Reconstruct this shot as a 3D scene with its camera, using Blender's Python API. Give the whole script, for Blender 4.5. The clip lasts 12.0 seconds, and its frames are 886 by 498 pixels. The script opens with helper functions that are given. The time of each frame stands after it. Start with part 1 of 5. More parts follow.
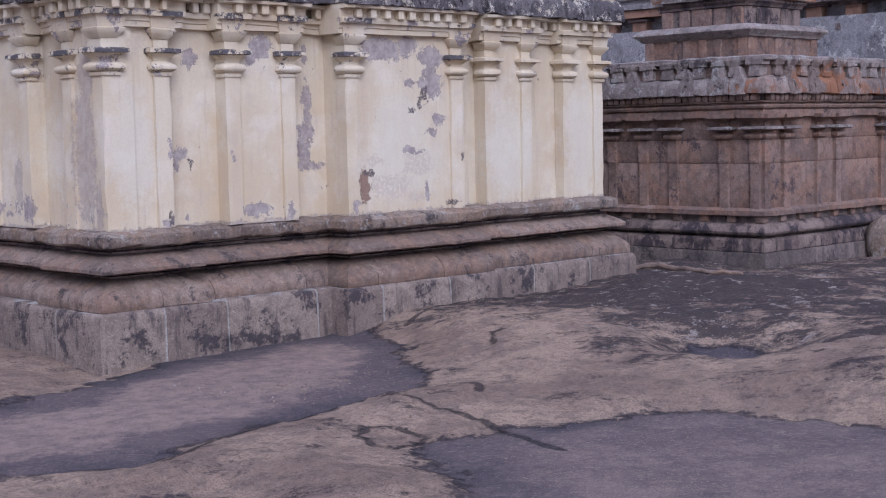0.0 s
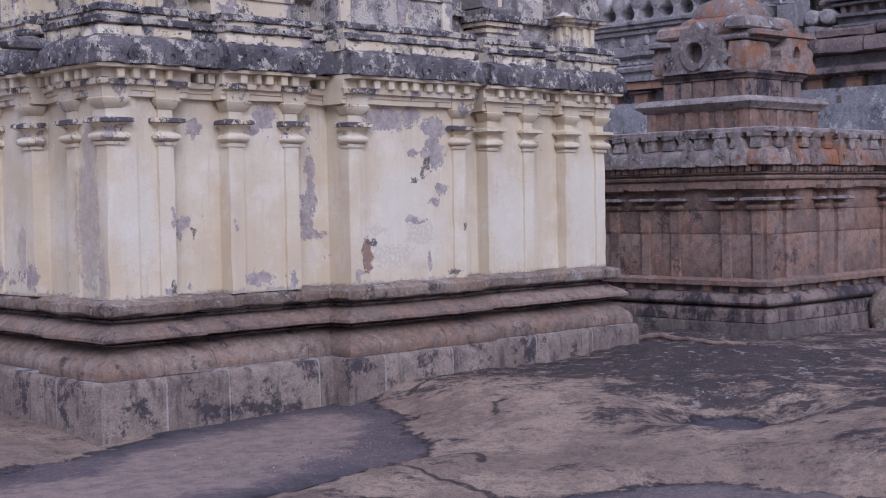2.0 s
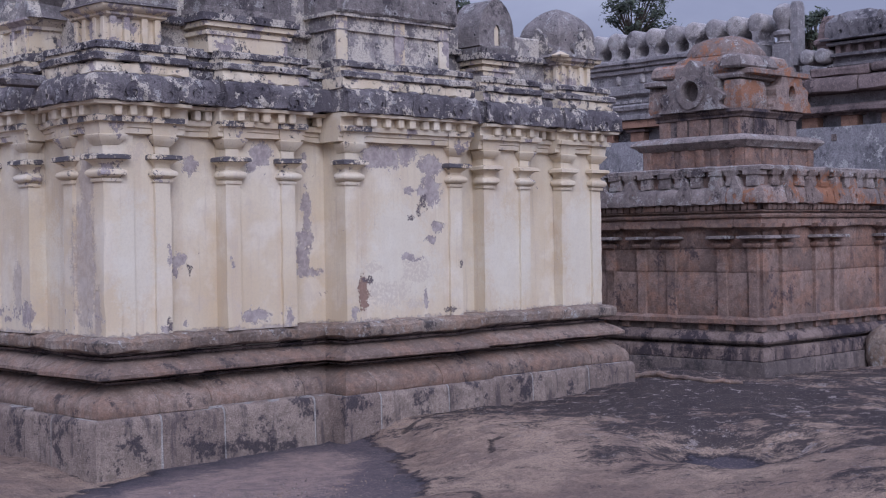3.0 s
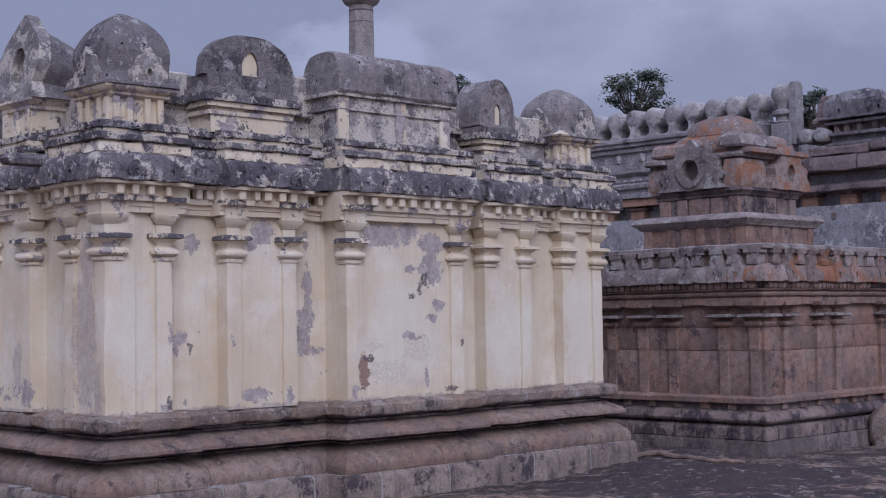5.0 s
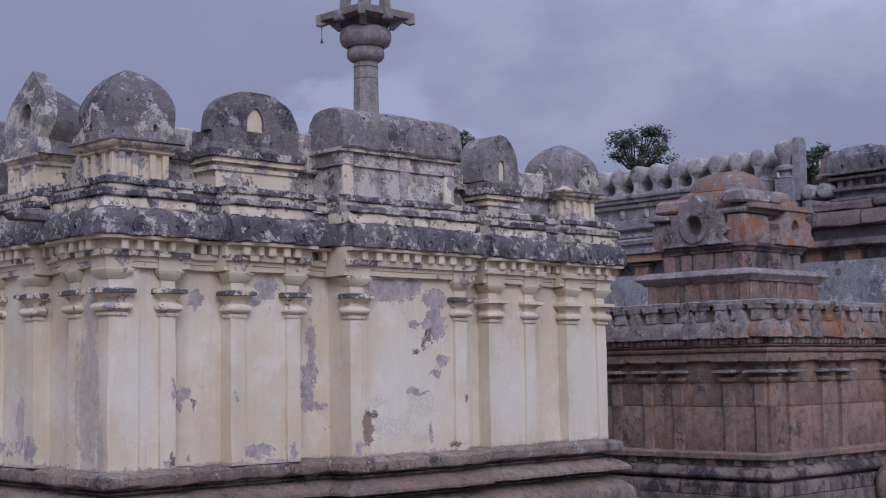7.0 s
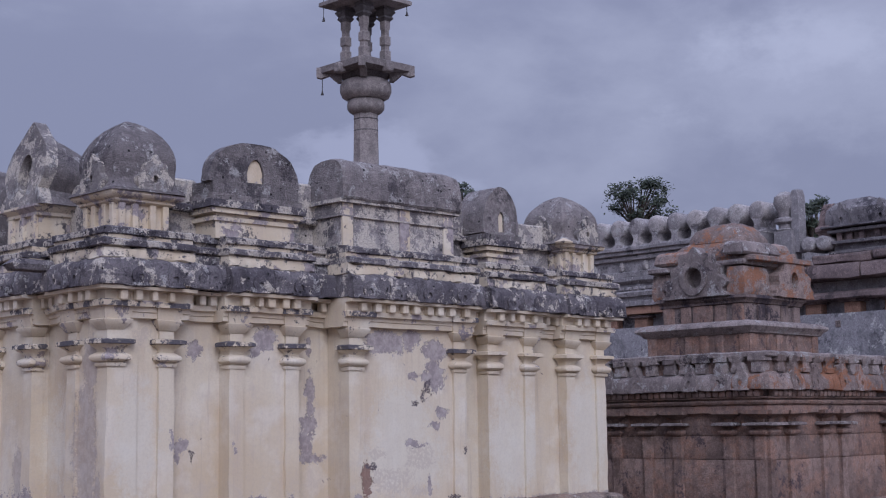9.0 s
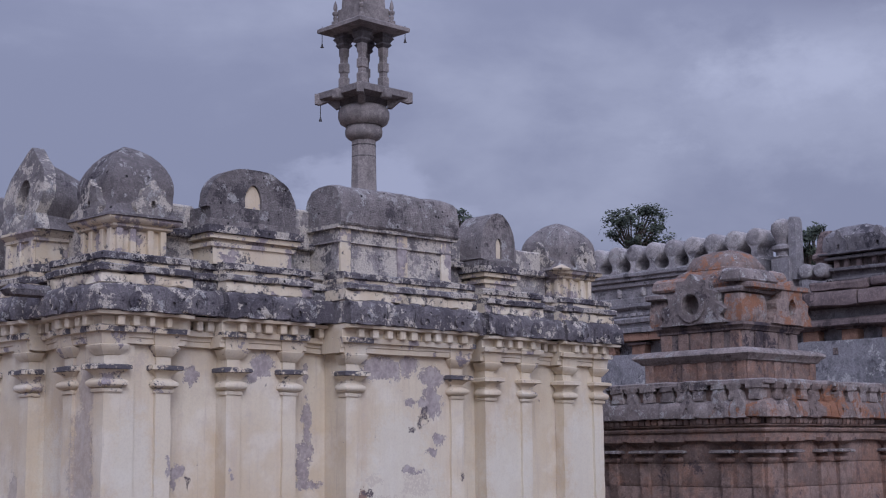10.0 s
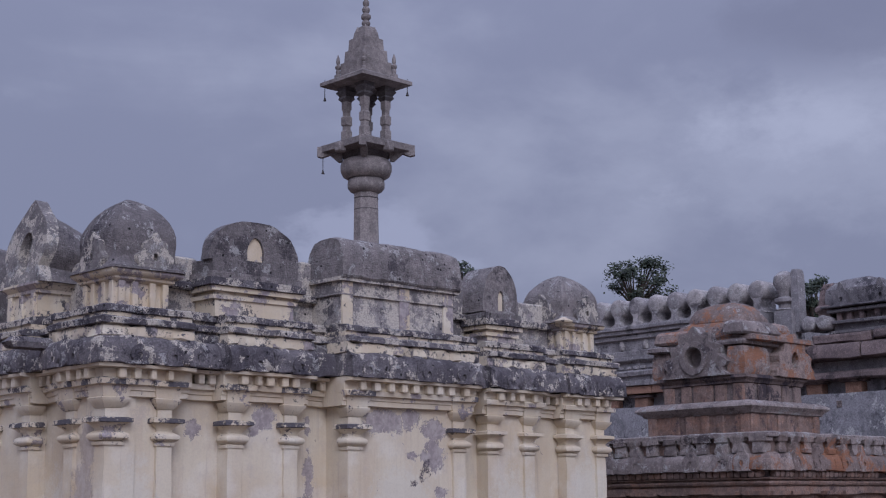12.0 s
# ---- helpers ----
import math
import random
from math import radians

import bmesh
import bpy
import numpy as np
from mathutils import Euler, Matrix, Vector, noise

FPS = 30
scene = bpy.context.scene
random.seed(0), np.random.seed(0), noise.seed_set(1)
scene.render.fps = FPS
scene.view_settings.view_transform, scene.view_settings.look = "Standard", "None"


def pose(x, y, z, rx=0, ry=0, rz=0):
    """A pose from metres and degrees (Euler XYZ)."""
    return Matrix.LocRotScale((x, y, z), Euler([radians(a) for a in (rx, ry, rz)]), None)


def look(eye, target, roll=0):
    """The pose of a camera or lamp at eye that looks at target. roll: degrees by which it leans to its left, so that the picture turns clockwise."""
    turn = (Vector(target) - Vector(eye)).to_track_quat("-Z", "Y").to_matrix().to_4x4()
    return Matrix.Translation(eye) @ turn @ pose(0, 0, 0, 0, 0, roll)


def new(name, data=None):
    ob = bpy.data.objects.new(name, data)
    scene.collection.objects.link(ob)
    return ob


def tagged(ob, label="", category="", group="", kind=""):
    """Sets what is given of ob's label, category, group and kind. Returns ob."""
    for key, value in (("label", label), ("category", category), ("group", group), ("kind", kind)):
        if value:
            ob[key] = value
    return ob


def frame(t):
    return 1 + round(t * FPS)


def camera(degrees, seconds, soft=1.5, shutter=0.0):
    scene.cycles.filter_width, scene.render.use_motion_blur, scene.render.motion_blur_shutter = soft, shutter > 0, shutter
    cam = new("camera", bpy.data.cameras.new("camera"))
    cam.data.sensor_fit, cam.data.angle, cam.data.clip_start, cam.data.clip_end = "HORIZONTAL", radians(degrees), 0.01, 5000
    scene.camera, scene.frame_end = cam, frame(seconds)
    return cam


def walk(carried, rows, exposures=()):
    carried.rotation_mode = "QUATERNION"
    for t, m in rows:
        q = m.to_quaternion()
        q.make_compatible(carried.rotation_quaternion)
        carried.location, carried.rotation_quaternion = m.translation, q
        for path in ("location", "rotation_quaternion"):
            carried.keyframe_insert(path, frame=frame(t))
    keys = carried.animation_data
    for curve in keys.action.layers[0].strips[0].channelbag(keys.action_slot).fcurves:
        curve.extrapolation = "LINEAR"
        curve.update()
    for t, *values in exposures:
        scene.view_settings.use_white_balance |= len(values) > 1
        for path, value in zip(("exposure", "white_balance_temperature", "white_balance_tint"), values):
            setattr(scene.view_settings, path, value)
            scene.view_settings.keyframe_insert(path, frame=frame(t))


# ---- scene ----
# ---- camera: a tripod head that tilts up, from one place ----
cam = camera(34.77, 12.0, 1.1)
EYE_AT = (-6.248, -10.600, 1.9)
TURNS = [
    (0.0, 85.206, 1.193, -43.951), (0.5, 85.906, 1.200, -43.915), (1.0, 86.672, 1.136, -43.883),
    (1.5, 87.312, 1.071, -43.845), (2.0, 88.028, 1.013, -43.842), (2.5, 88.790, 0.939, -43.887),
    (3.0, 89.546, 0.889, -43.993), (5.0, 92.720, 0.895, -43.955), (5.5, 93.310, 0.895, -43.809),
    (6.0, 93.928, 0.914, -43.704), (6.5, 94.513, 0.898, -43.707), (7.0, 94.963, 0.870, -43.789),
    (9.0, 97.045, 0.733, -43.826), (9.5, 97.737, 0.632, -43.877), (10.0, 98.105, 0.600, -43.945),
    (10.5, 98.478, 0.612, -43.959), (11.0, 98.917, 0.622, -43.906), (11.5, 99.542, 0.624, -43.858),
    (12.0, 100.231, 0.593, -43.858),
]
walk(cam, [(t, pose(*EYE_AT, rx, ry, rz)) for t, rx, ry, rz in TURNS],
     [(0.0, 0.99, 5400, 20.5), (3.0, 0.79, 5330, 22), (6.5, 0.59, 5350, 22), (9.5, 0.57, 5380, 21.5), (12.0, 0.44, 5400, 21)])

# ---- light: an overcast sky and a broad, weak sun ----
SUN_HIGH, SUN_FROM = 35.0, (-0.68, -1.0)
sun = new("sun", bpy.data.lights.new("sun", "SUN"))
sun.data.energy, sun.data.angle, sun.data.color = 1.0, radians(35), (1.0, 0.96, 0.9)
_h = Vector((SUN_FROM[0], SUN_FROM[1], 0)).normalized()
sun.matrix_world = look(Vector((0, 0, 30)) + _h * 20, Vector((0, 0, 30)) + _h * 20 - (_h * math.cos(radians(SUN_HIGH)) + Vector((0, 0, math.sin(radians(SUN_HIGH))))))

world = bpy.data.worlds.new("world")
scene.world = world
world.use_nodes = True
_wt = world.node_tree
_wt.nodes.clear()


class Graph:
    """Short ways to write shader nodes."""

    def __init__(self, tree):
        self.tree = tree

    def add(self, kind, inputs=(), operation="", feature="", interpolation="", attribute=""):
        n = self.tree.nodes.new(kind)
        if operation:
            n.operation = operation
        if feature:
            n.feature = feature
        if interpolation:
            n.interpolation_type = interpolation
        if attribute:
            n.attribute_name = attribute
        for key, value in dict(inputs).items():
            self.set(n.inputs[key], value)
        return n

    def set(self, socket, value):
        if isinstance(value, bpy.types.NodeSocket):
            self.tree.links.new(value, socket)
        elif isinstance(value, (tuple, list)) and len(value) == 3 and socket.type == "RGBA":
            socket.default_value = (*value, 1)
        else:
            socket.default_value = value

    def math(self, op, a, b=0.0, c=0.0, clamp=False):
        n = self.add("ShaderNodeMath", {0: a, 1: b, 2: c}, operation=op)
        n.use_clamp = clamp
        return n.outputs[0]

    def mix(self, fac, a, b, blend="MIX"):
        n = self.add("ShaderNodeMix")
        n.data_type, n.blend_type = "RGBA", blend
        n.clamp_factor = True
        self.set(n.inputs[0], fac), self.set(n.inputs[6], a), self.set(n.inputs[7], b)
        return n.outputs[2]

    def step(self, x, lo, hi):
        n = self.add("ShaderNodeMapRange", {0: x, 1: lo, 2: hi, 3: 0.0, 4: 1.0}, interpolation="SMOOTHSTEP")
        return n.outputs[0]

    def noise(self, at, scale, detail=5.0, rough=0.55, distortion=0.0):
        n = self.add("ShaderNodeTexNoise", {"Vector": at, "Scale": scale, "Detail": detail, "Roughness": rough, "Distortion": distortion})
        return n.outputs[0]

    def cells(self, at, scale, feature="F1"):
        n = self.add("ShaderNodeTexVoronoi", {"Vector": at, "Scale": scale}, feature=feature)
        return n.outputs[0]

    def stretch(self, at, scale):
        n = self.add("ShaderNodeVectorMath", {0: at, 1: scale}, operation="MULTIPLY")
        return n.outputs[0]

    def shift(self, at, by):
        n = self.add("ShaderNodeVectorMath", {0: at, 1: by}, operation="ADD")
        return n.outputs[0]

    def place(self):
        return self.add("ShaderNodeNewGeometry").outputs["Position"]


g = Graph(_wt)
_sky = g.add("ShaderNodeTexSky")
_sky.sky_type, _sky.sun_disc, _sky.sun_elevation = "NISHITA", False, radians(SUN_HIGH)
_sky.sun_rotation, _sky.air_density, _sky.dust_density = math.atan2(SUN_FROM[0], SUN_FROM[1]), 1.2, 3.0
_dir = g.add("ShaderNodeTexCoord").outputs["Generated"]
_flat = g.stretch(_dir, (1.0, 1.0, 1.7))
_big = g.noise(_flat, 3.2, 6, 0.52, 0.4)
_fine = g.noise(_flat, 9.0, 6, 0.55, 0.2)
_m = g.math("ADD", g.math("MULTIPLY", _big, 0.75), g.math("MULTIPLY", _fine, 0.25))
_lean = g.add("ShaderNodeVectorMath", {0: _dir, 1: (0.16, -0.16, -0.30)}, operation="DOT_PRODUCT").outputs["Value"]
_m = g.math("ADD", _m, g.math("ADD", _lean, 0.03))
_cloud = g.mix(g.step(_m, 0.40, 0.60), (0.53, 0.535, 0.62), (0.74, 0.74, 0.80))
_cloud = g.mix(g.step(g.noise(_flat, 2.1, 3, 0.5), 0.56, 0.72), _cloud, (0.46, 0.465, 0.555))
_puff = g.step(g.math("ADD", g.math("MULTIPLY", g.noise(g.shift(_flat, (0.35, 0.1, 0.2)), 4.2, 7, 0.6, 0.5), 0.8), g.math("MULTIPLY", _fine, 0.2)), 0.60, 0.72)
_cloud = g.mix(_puff, _cloud, (0.82, 0.82, 0.88))


def bank(middle, wide, high, rough):
    """A cloud's body about a direction of the sky, with a ragged edge."""
    c = Vector(middle).normalized()
    right = Vector((c.y, -c.x, 0)).normalized()
    up = right.cross(c)
    u = g.math("DIVIDE", g.add("ShaderNodeVectorMath", {0: _dir, 1: tuple(right)}, operation="DOT_PRODUCT").outputs["Value"], wide)
    v = g.math("DIVIDE", g.add("ShaderNodeVectorMath", {0: _dir, 1: tuple(up)}, operation="DOT_PRODUCT").outputs["Value"], high)
    d = g.math("SQRT", g.math("ADD", g.math("MULTIPLY", u, u), g.math("MULTIPLY", v, v)))
    n_ = g.math("MULTIPLY_ADD", g.math("SUBTRACT", g.noise(_flat, 16.0, 6, 0.6), 0.5), rough, g.math("MULTIPLY", g.math("SUBTRACT", g.noise(_flat, 6.0, 3, 0.5), 0.5), rough))
    return g.math("ADD", g.math("SUBTRACT", 1.0, d), n_)


_cloud = g.mix(g.math("MULTIPLY", g.step(bank((0.82, 0.52, 0.24), 0.17, 0.10, 1.6), 0.0, 0.9), 0.75), _cloud, (0.80, 0.80, 0.86))
_cloud = g.mix(g.math("MULTIPLY", g.step(bank((0.81, 0.53, 0.255), 0.075, 0.032, 3.2), 0.1, 1.3), 0.75), _cloud, (0.95, 0.95, 1.0))
_cloud = g.mix(g.math("MULTIPLY", g.step(bank((0.64, 0.745, 0.176), 0.060, 0.036, 2.2), -0.05, 0.5), 0.75), _cloud, (0.80, 0.80, 0.88))
_cloud = g.mix(g.math("MULTIPLY", g.step(bank((0.84, 0.47, 0.325), 0.16, 0.045, 1.5), 0.0, 0.8), 0.8), _cloud, (0.43, 0.43, 0.51))
_tinted = g.mix(1.0, _sky.outputs[0], (0.10, 0.10, 0.10), "MULTIPLY")
# an overcast sky is brighter overhead and round the veiled sun
_up = g.math("MAXIMUM", g.add("ShaderNodeSeparateXYZ", {0: _dir}).outputs[2], 0.0)
_to_sun = tuple(_h * math.cos(radians(SUN_HIGH)) + Vector((0, 0, math.sin(radians(SUN_HIGH)))))
_near_sun = g.math("MAXIMUM", g.add("ShaderNodeVectorMath", {0: _dir, 1: _to_sun}, operation="DOT_PRODUCT").outputs["Value"], 0.0)
_power = g.math("MULTIPLY_ADD", g.math("POWER", _up, 3.0), 1.05, g.math("MULTIPLY_ADD", g.math("POWER", _near_sun, 2.0), 0.44, 0.345))
_bg = g.add("ShaderNodeBackground", {0: g.mix(0.9, _tinted, _cloud), 1: _power})
_wt.links.new(_bg.outputs[0], g.add("ShaderNodeOutputWorld").inputs[0])


# ---- materials ----
def material(name):
    m = bpy.data.materials.new(name)
    m.use_nodes = True
    m.node_tree.nodes.clear()
    q = Graph(m.node_tree)
    return m, q


def finish(m, q, colour, rough, bump, height, scale=0.02, gloss=0.25):
    b = q.add("ShaderNodeBump", {"Strength": bump, "Distance": scale, "Height": height})
    s = q.add("ShaderNodeBsdfPrincipled", {"Base Color": colour, "Roughness": rough, "Normal": b.outputs[0], "Specular IOR Level": gloss})
    m.node_tree.links.new(s.outputs[0], q.add("ShaderNodeOutputMaterial").inputs[0])
    return m


def stone(name, light, dark, stain, stained=0.5, lichen=0.0, orange=0.0, size=1.0, bump=0.5, white=0.0, warm=None, streaks=0.5, pits=0.0):
    """Weathered stone: two tones, grain, dark stains that run down, pale or orange lichen, pits."""
    m, q = material(name)
    p = q.stretch(q.place(), (1 / size,) * 3)
    tint = q.add("ShaderNodeObjectInfo").outputs["Random"]

    def ragged(off, s0, s1, s2):
        at = q.shift(p, off)
        a = q.math("MULTIPLY", q.noise(at, s0, 4, 0.6), 0.5)
        c_ = q.math("MULTIPLY_ADD", q.noise(at, s1, 6, 0.72), 0.32, a)
        return q.math("MULTIPLY_ADD", q.noise(at, s2, 4, 0.7), 0.18, c_)

    large, mid, grain = q.noise(p, 1.7, 4), q.noise(p, 9, 8, 0.7), q.noise(p, 75, 5, 0.75)
    c = q.mix(q.step(q.math("ADD", large, q.math("MULTIPLY", q.math("SUBTRACT", tint, 0.5), 0.35)), 0.38, 0.62), dark, light)
    if warm:
        c = q.mix(q.math("MULTIPLY", q.step(ragged((7, 3, 1), 2.4, 9, 30), 0.47, 0.58), 0.75), c, warm)
    c = q.mix(q.math("MULTIPLY", q.step(mid, 0.44, 0.62), 0.55), c, tuple(v * 0.58 for v in dark))
    c = q.mix(q.math("MULTIPLY", q.step(q.noise(q.shift(p, (2, 6, 6)), 24, 7, 0.75), 0.5, 0.66), 0.4), c, tuple(min(1, v * 1.5) for v in light))
    run = q.noise(q.stretch(p, (5.5, 5.5, 1.1)), 1.0, 8, 0.7)
    c = q.mix(q.math("MULTIPLY", q.step(run, 0.66 - 0.22 * stained, 0.76 - 0.18 * stained), streaks), c, stain)
    c = q.mix(q.math("MULTIPLY", q.step(ragged((3, 9, 4), 2.6, 11, 42), 0.62 - 0.16 * stained, 0.68 - 0.16 * stained), 0.88), c, stain)
    if lichen:
        c = q.mix(q.math("MULTIPLY", q.step(ragged((1, 5, 8), 6, 22, 70), 0.62 - 0.13 * lichen, 0.645 - 0.13 * lichen), 0.8), c, (0.44, 0.43, 0.41))
    if white:
        c = q.mix(q.math("MULTIPLY", q.step(ragged((6, 2, 5), 5.0, 19, 64), 0.63 - 0.15 * white, 0.655 - 0.15 * white), 0.88), c, (0.63, 0.57, 0.48))
    if orange:
        c = q.mix(q.math("MULTIPLY", q.step(ragged((2, 8, 3), 2.4, 9, 40), 0.62 - 0.2 * orange, 0.67 - 0.2 * orange), 0.85), c, q.mix(mid, (0.22, 0.10, 0.06), (0.44, 0.185, 0.075)))
    hole = None
    if pits:
        hole = q.math("MULTIPLY", q.step(q.cells(q.shift(p, q.stretch(p, (0.2, 0.1, 0.15))), 9.0), 0.16, 0.10), q.step(q.noise(p, 5, 2), 0.62 - 0.2 * pits, 0.66 - 0.2 * pits))
        c = q.mix(hole, c, (0.02, 0.02, 0.022))
    c = q.mix(q.math("MULTIPLY", q.step(grain, 0.42, 0.64), 0.52), c, tuple(v * 0.45 for v in dark))
    dots = q.step(q.cells(p, 38), 0.05, 0.4)
    h = q.math("ADD", q.math("MULTIPLY", mid, 1.1), q.math("ADD", q.math("MULTIPLY", grain, 0.4), q.math("MULTIPLY", dots, 0.25)))
    if hole is not None:
        h = q.math("SUBTRACT", h, q.math("MULTIPLY", hole, 0.9))
    return finish(m, q, c, 0.92, bump, h, 0.03 * size)


# places in the whitewash of the south front: along the wall, height, half width, half height
PEELS = {
    "pale": [(3.21, 1.94, 0.4, 0.34), (4.94, 1.67, 0.4, 0.6), (6.24, 1.77, 0.34, 0.66), (3.23, 1.54, 0.6, 0.33), (0.3, 1.78, 0.24, 0.55)],
    "thin": [(0.35, 2.69, 0.113, 0.058), (2.87, 1.62, 0.096, 0.05), (3.44, 1.58, 0.172, 0.113), (3.05, 1.36, 0.257, 0.112), (3.42, 1.25, 0.109, 0.045)],
    "grey": [
        (0.84, 1.73, 0.066, 0.06), (0.78, 1.65, 0.024, 0.06), (1.56, 1.21, 0.143, 0.057), (0.65, 1.79, 0.017, 0.089), (0.61, 1.14, 0.058, 0.035),
        (0.9, 1.16, 0.024, 0.036), (1.29, 1.71, 0.019, 0.031), (1.93, 1.19, 0.04, 0.074), (0.95, 2.58, 0.072, 0.071), (1.65, 2.7, 0.11, 0.104),
        (1.52, 2.58, 0.051, 0.052), (-0.07, 1.25, 0.048, 0.114), (2.28, 2.23, 0.055, 0.152), (2.29, 2.06, 0.042, 0.076), (2.25, 1.91, 0.083, 0.092),
        (2.23, 1.72, 0.069, 0.119), (2.26, 1.59, 0.153, 0.049), (2.27, 2.65, 0.028, 0.086), (3.0, 2.7, 0.254, 0.099), (3.32, 2.74, 0.115, 0.09),
        (3.66, 2.64, 0.143, 0.097), (3.65, 2.38, 0.119, 0.143), (3.53, 2.38, 0.07, 0.045), (3.36, 2.38, 0.062, 0.028), (2.82, 2.67, 0.051, 0.076)],
    "grey_small": [(3.75, 2.02, 0.072, 0.046), (3.66, 1.89, 0.063, 0.034), (3.32, 1.72, 0.069, 0.028), (3.43, 1.69, 0.093, 0.017), (3.57, 1.29, 0.024, 0.086), (2.6, 1.18, 0.036, 0.066), (5.37, 2.63, 0.074, 0.174)],
    "dark": [(0.94, 1.64, 0.024, 0.051), (0.64, 1.16, 0.023, 0.07), (3.55, 2.25, 0.047, 0.062), (3.48, 2.18, 0.031, 0.057), (3.37, 2.11, 0.038, 0.023), (2.79, 1.5, 0.066, 0.027), (4.05, 1.64, 0.025, 0.047), (3.91, 1.16, 0.073, 0.023)],
    "bare": [(2.73, 1.39, 0.065, 0.143)],
}


# and on the west front: along, height, half width, half height
WEST_PEELS = [(0.35, 1.75, 0.24, 0.8), (0.3, 2.45, 0.2, 0.3), (1.5, 1.5, 0.12, 0.3), (0.12, 1.3, 0.08, 0.3)]


def whitewash(name, peels=None, grey=0.35, dark_top=0.0):
    m, q = material(name)
    p = q.place()
    s = q.add("ShaderNodeSeparateXYZ", {0: p})
    big, mid, fine = q.noise(p, 1.1, 4), q.noise(p, 5.5, 7, 0.62), q.noise(p, 48, 5, 0.65)
    c = q.mix(q.step(big, 0.35, 0.65), (0.56, 0.462, 0.32), (0.63, 0.556, 0.42))
    streak = q.noise(q.stretch(p, (9, 9, 0.7)), 1.0, 6, 0.6)
    c = q.mix(q.math("MULTIPLY", q.step(streak, 0.46, 0.7), 0.5), c, (0.52, 0.42, 0.31))
    c = q.mix(q.math("MULTIPLY", q.step(q.noise(q.shift(p, (5, 1, 2)), 2.3, 6), 0.5, 0.64), 0.4), c, (0.71, 0.67, 0.58))
    c = q.mix(q.math("MULTIPLY", q.step(mid, 0.5, 0.7), 0.4), c, (0.50, 0.43, 0.36))
    drip = q.noise(q.shift(q.stretch(p, (26, 26, 1.3)), (3, 1, 4)), 1.0, 6, 0.68)
    c = q.mix(q.math("MULTIPLY", q.step(drip, 0.56, 0.7), 0.32), c, (0.40, 0.33, 0.28))
    c = q.mix(q.math("MULTIPLY", q.step(q.noise(p, 30, 7, 0.78), 0.56, 0.68), 0.3), c, (0.44, 0.40, 0.37))
    rag = q.math("ADD", q.math("MULTIPLY", q.math("SUBTRACT", q.noise(p, 11, 7, 0.7), 0.5), 2.2), q.math("MULTIPLY", q.math("SUBTRACT", q.noise(p, 46, 5, 0.7), 0.5), 1.6))

    def jitter(scale, by):
        n = q.add("ShaderNodeTexNoise", {"Vector": p, "Scale": scale, "Detail": 4.0, "Roughness": 0.65})
        return q.stretch(q.shift(n.outputs["Color"], (-0.5, -0.5, -0.5)), (by, by, by))

    bent = q.shift(q.shift(p, jitter(13, 0.16)), jitter(55, 0.06)) if peels else p

    def inside(kinds, k=1.0):
        """How far inside the nearest of these places a point lies, with a ragged edge; 0 at the edge."""
        d = None
        for kind in kinds:
            for px, pz, rx, rz in peels[kind]:
                n = q.add("ShaderNodeVectorMath", {0: bent, 1: (1 / rx, 0, 1 / rz), 2: (-px / rx, 0, -pz / rz)}, operation="MULTIPLY_ADD")
                r = q.add("ShaderNodeVectorMath", {0: n.outputs[0]}, operation="LENGTH").outputs["Value"]
                d = r if d is None else q.math("MINIMUM", d, r)
        return q.math("MULTIPLY_ADD", rag, k, q.math("SUBTRACT", 1.15, d))

    loss = q.step(q.noise(q.shift(p, (4, 4, 9)), 3.7, 9, 0.7), 0.715 - 0.1 * grey, 0.725 - 0.1 * grey)
    deep = bare = None
    if peels:
        c = q.mix(q.math("MULTIPLY", q.step(inside(("pale",), 0.7), -0.05, 0.55), 0.6), c, (0.635, 0.60, 0.50))
        thin = inside(("thin",), 1.3)
        c = q.mix(q.math("MULTIPLY", q.math("MULTIPLY", q.step(thin, 0.0, 0.1), q.step(q.noise(p, 34, 5, 0.7), 0.42, 0.5)), 0.55), c, (0.47, 0.40, 0.33))
        peel = inside(("grey", "grey_small"))
        loss = q.math("MAXIMUM", loss, q.math("MULTIPLY", q.step(peel, 0.0, 0.06), 0.9))
        edge = q.math("MULTIPLY", q.step(peel, -0.09, -0.01), q.step(peel, 0.07, 0.0))
        c = q.mix(q.math("MULTIPLY", edge, 0.35), c, (0.73, 0.70, 0.63))
        speck = q.step(q.noise(p, 60, 3, 0.6), 0.42, 0.5)
        deep = q.math("MULTIPLY", q.step(inside(("dark",), 1.2), 0.0, 0.15), q.math("MULTIPLY_ADD", speck, 0.75, 0.2))
        foot = q.math("MULTIPLY_ADD", q.noise(p, 16, 6, 0.7), 0.22, q.math("MULTIPLY", q.math("SUBTRACT", s.outputs[2], 1.09), -1.0))
        loss = q.math("MAXIMUM", loss, q.math("MULTIPLY", q.step(foot, 0.085, 0.10), 0.65))
        bare = q.step(inside(("bare",), 0.7), 0.0, 0.1)
    for py, pz, ry, rz in WEST_PEELS if peels else ():
        dy = q.math("DIVIDE", q.math("SUBTRACT", s.outputs[1], py), ry)
        dz = q.math("DIVIDE", q.math("SUBTRACT", s.outputs[2], pz), rz)
        d = q.math("SQRT", q.math("ADD", q.math("MULTIPLY", dy, dy), q.math("MULTIPLY", dz, dz)))
        f = q.step(q.math("ADD", q.math("SUBTRACT", 1.0, d), q.math("MULTIPLY", rag, 0.6)), 0.1, 0.3)
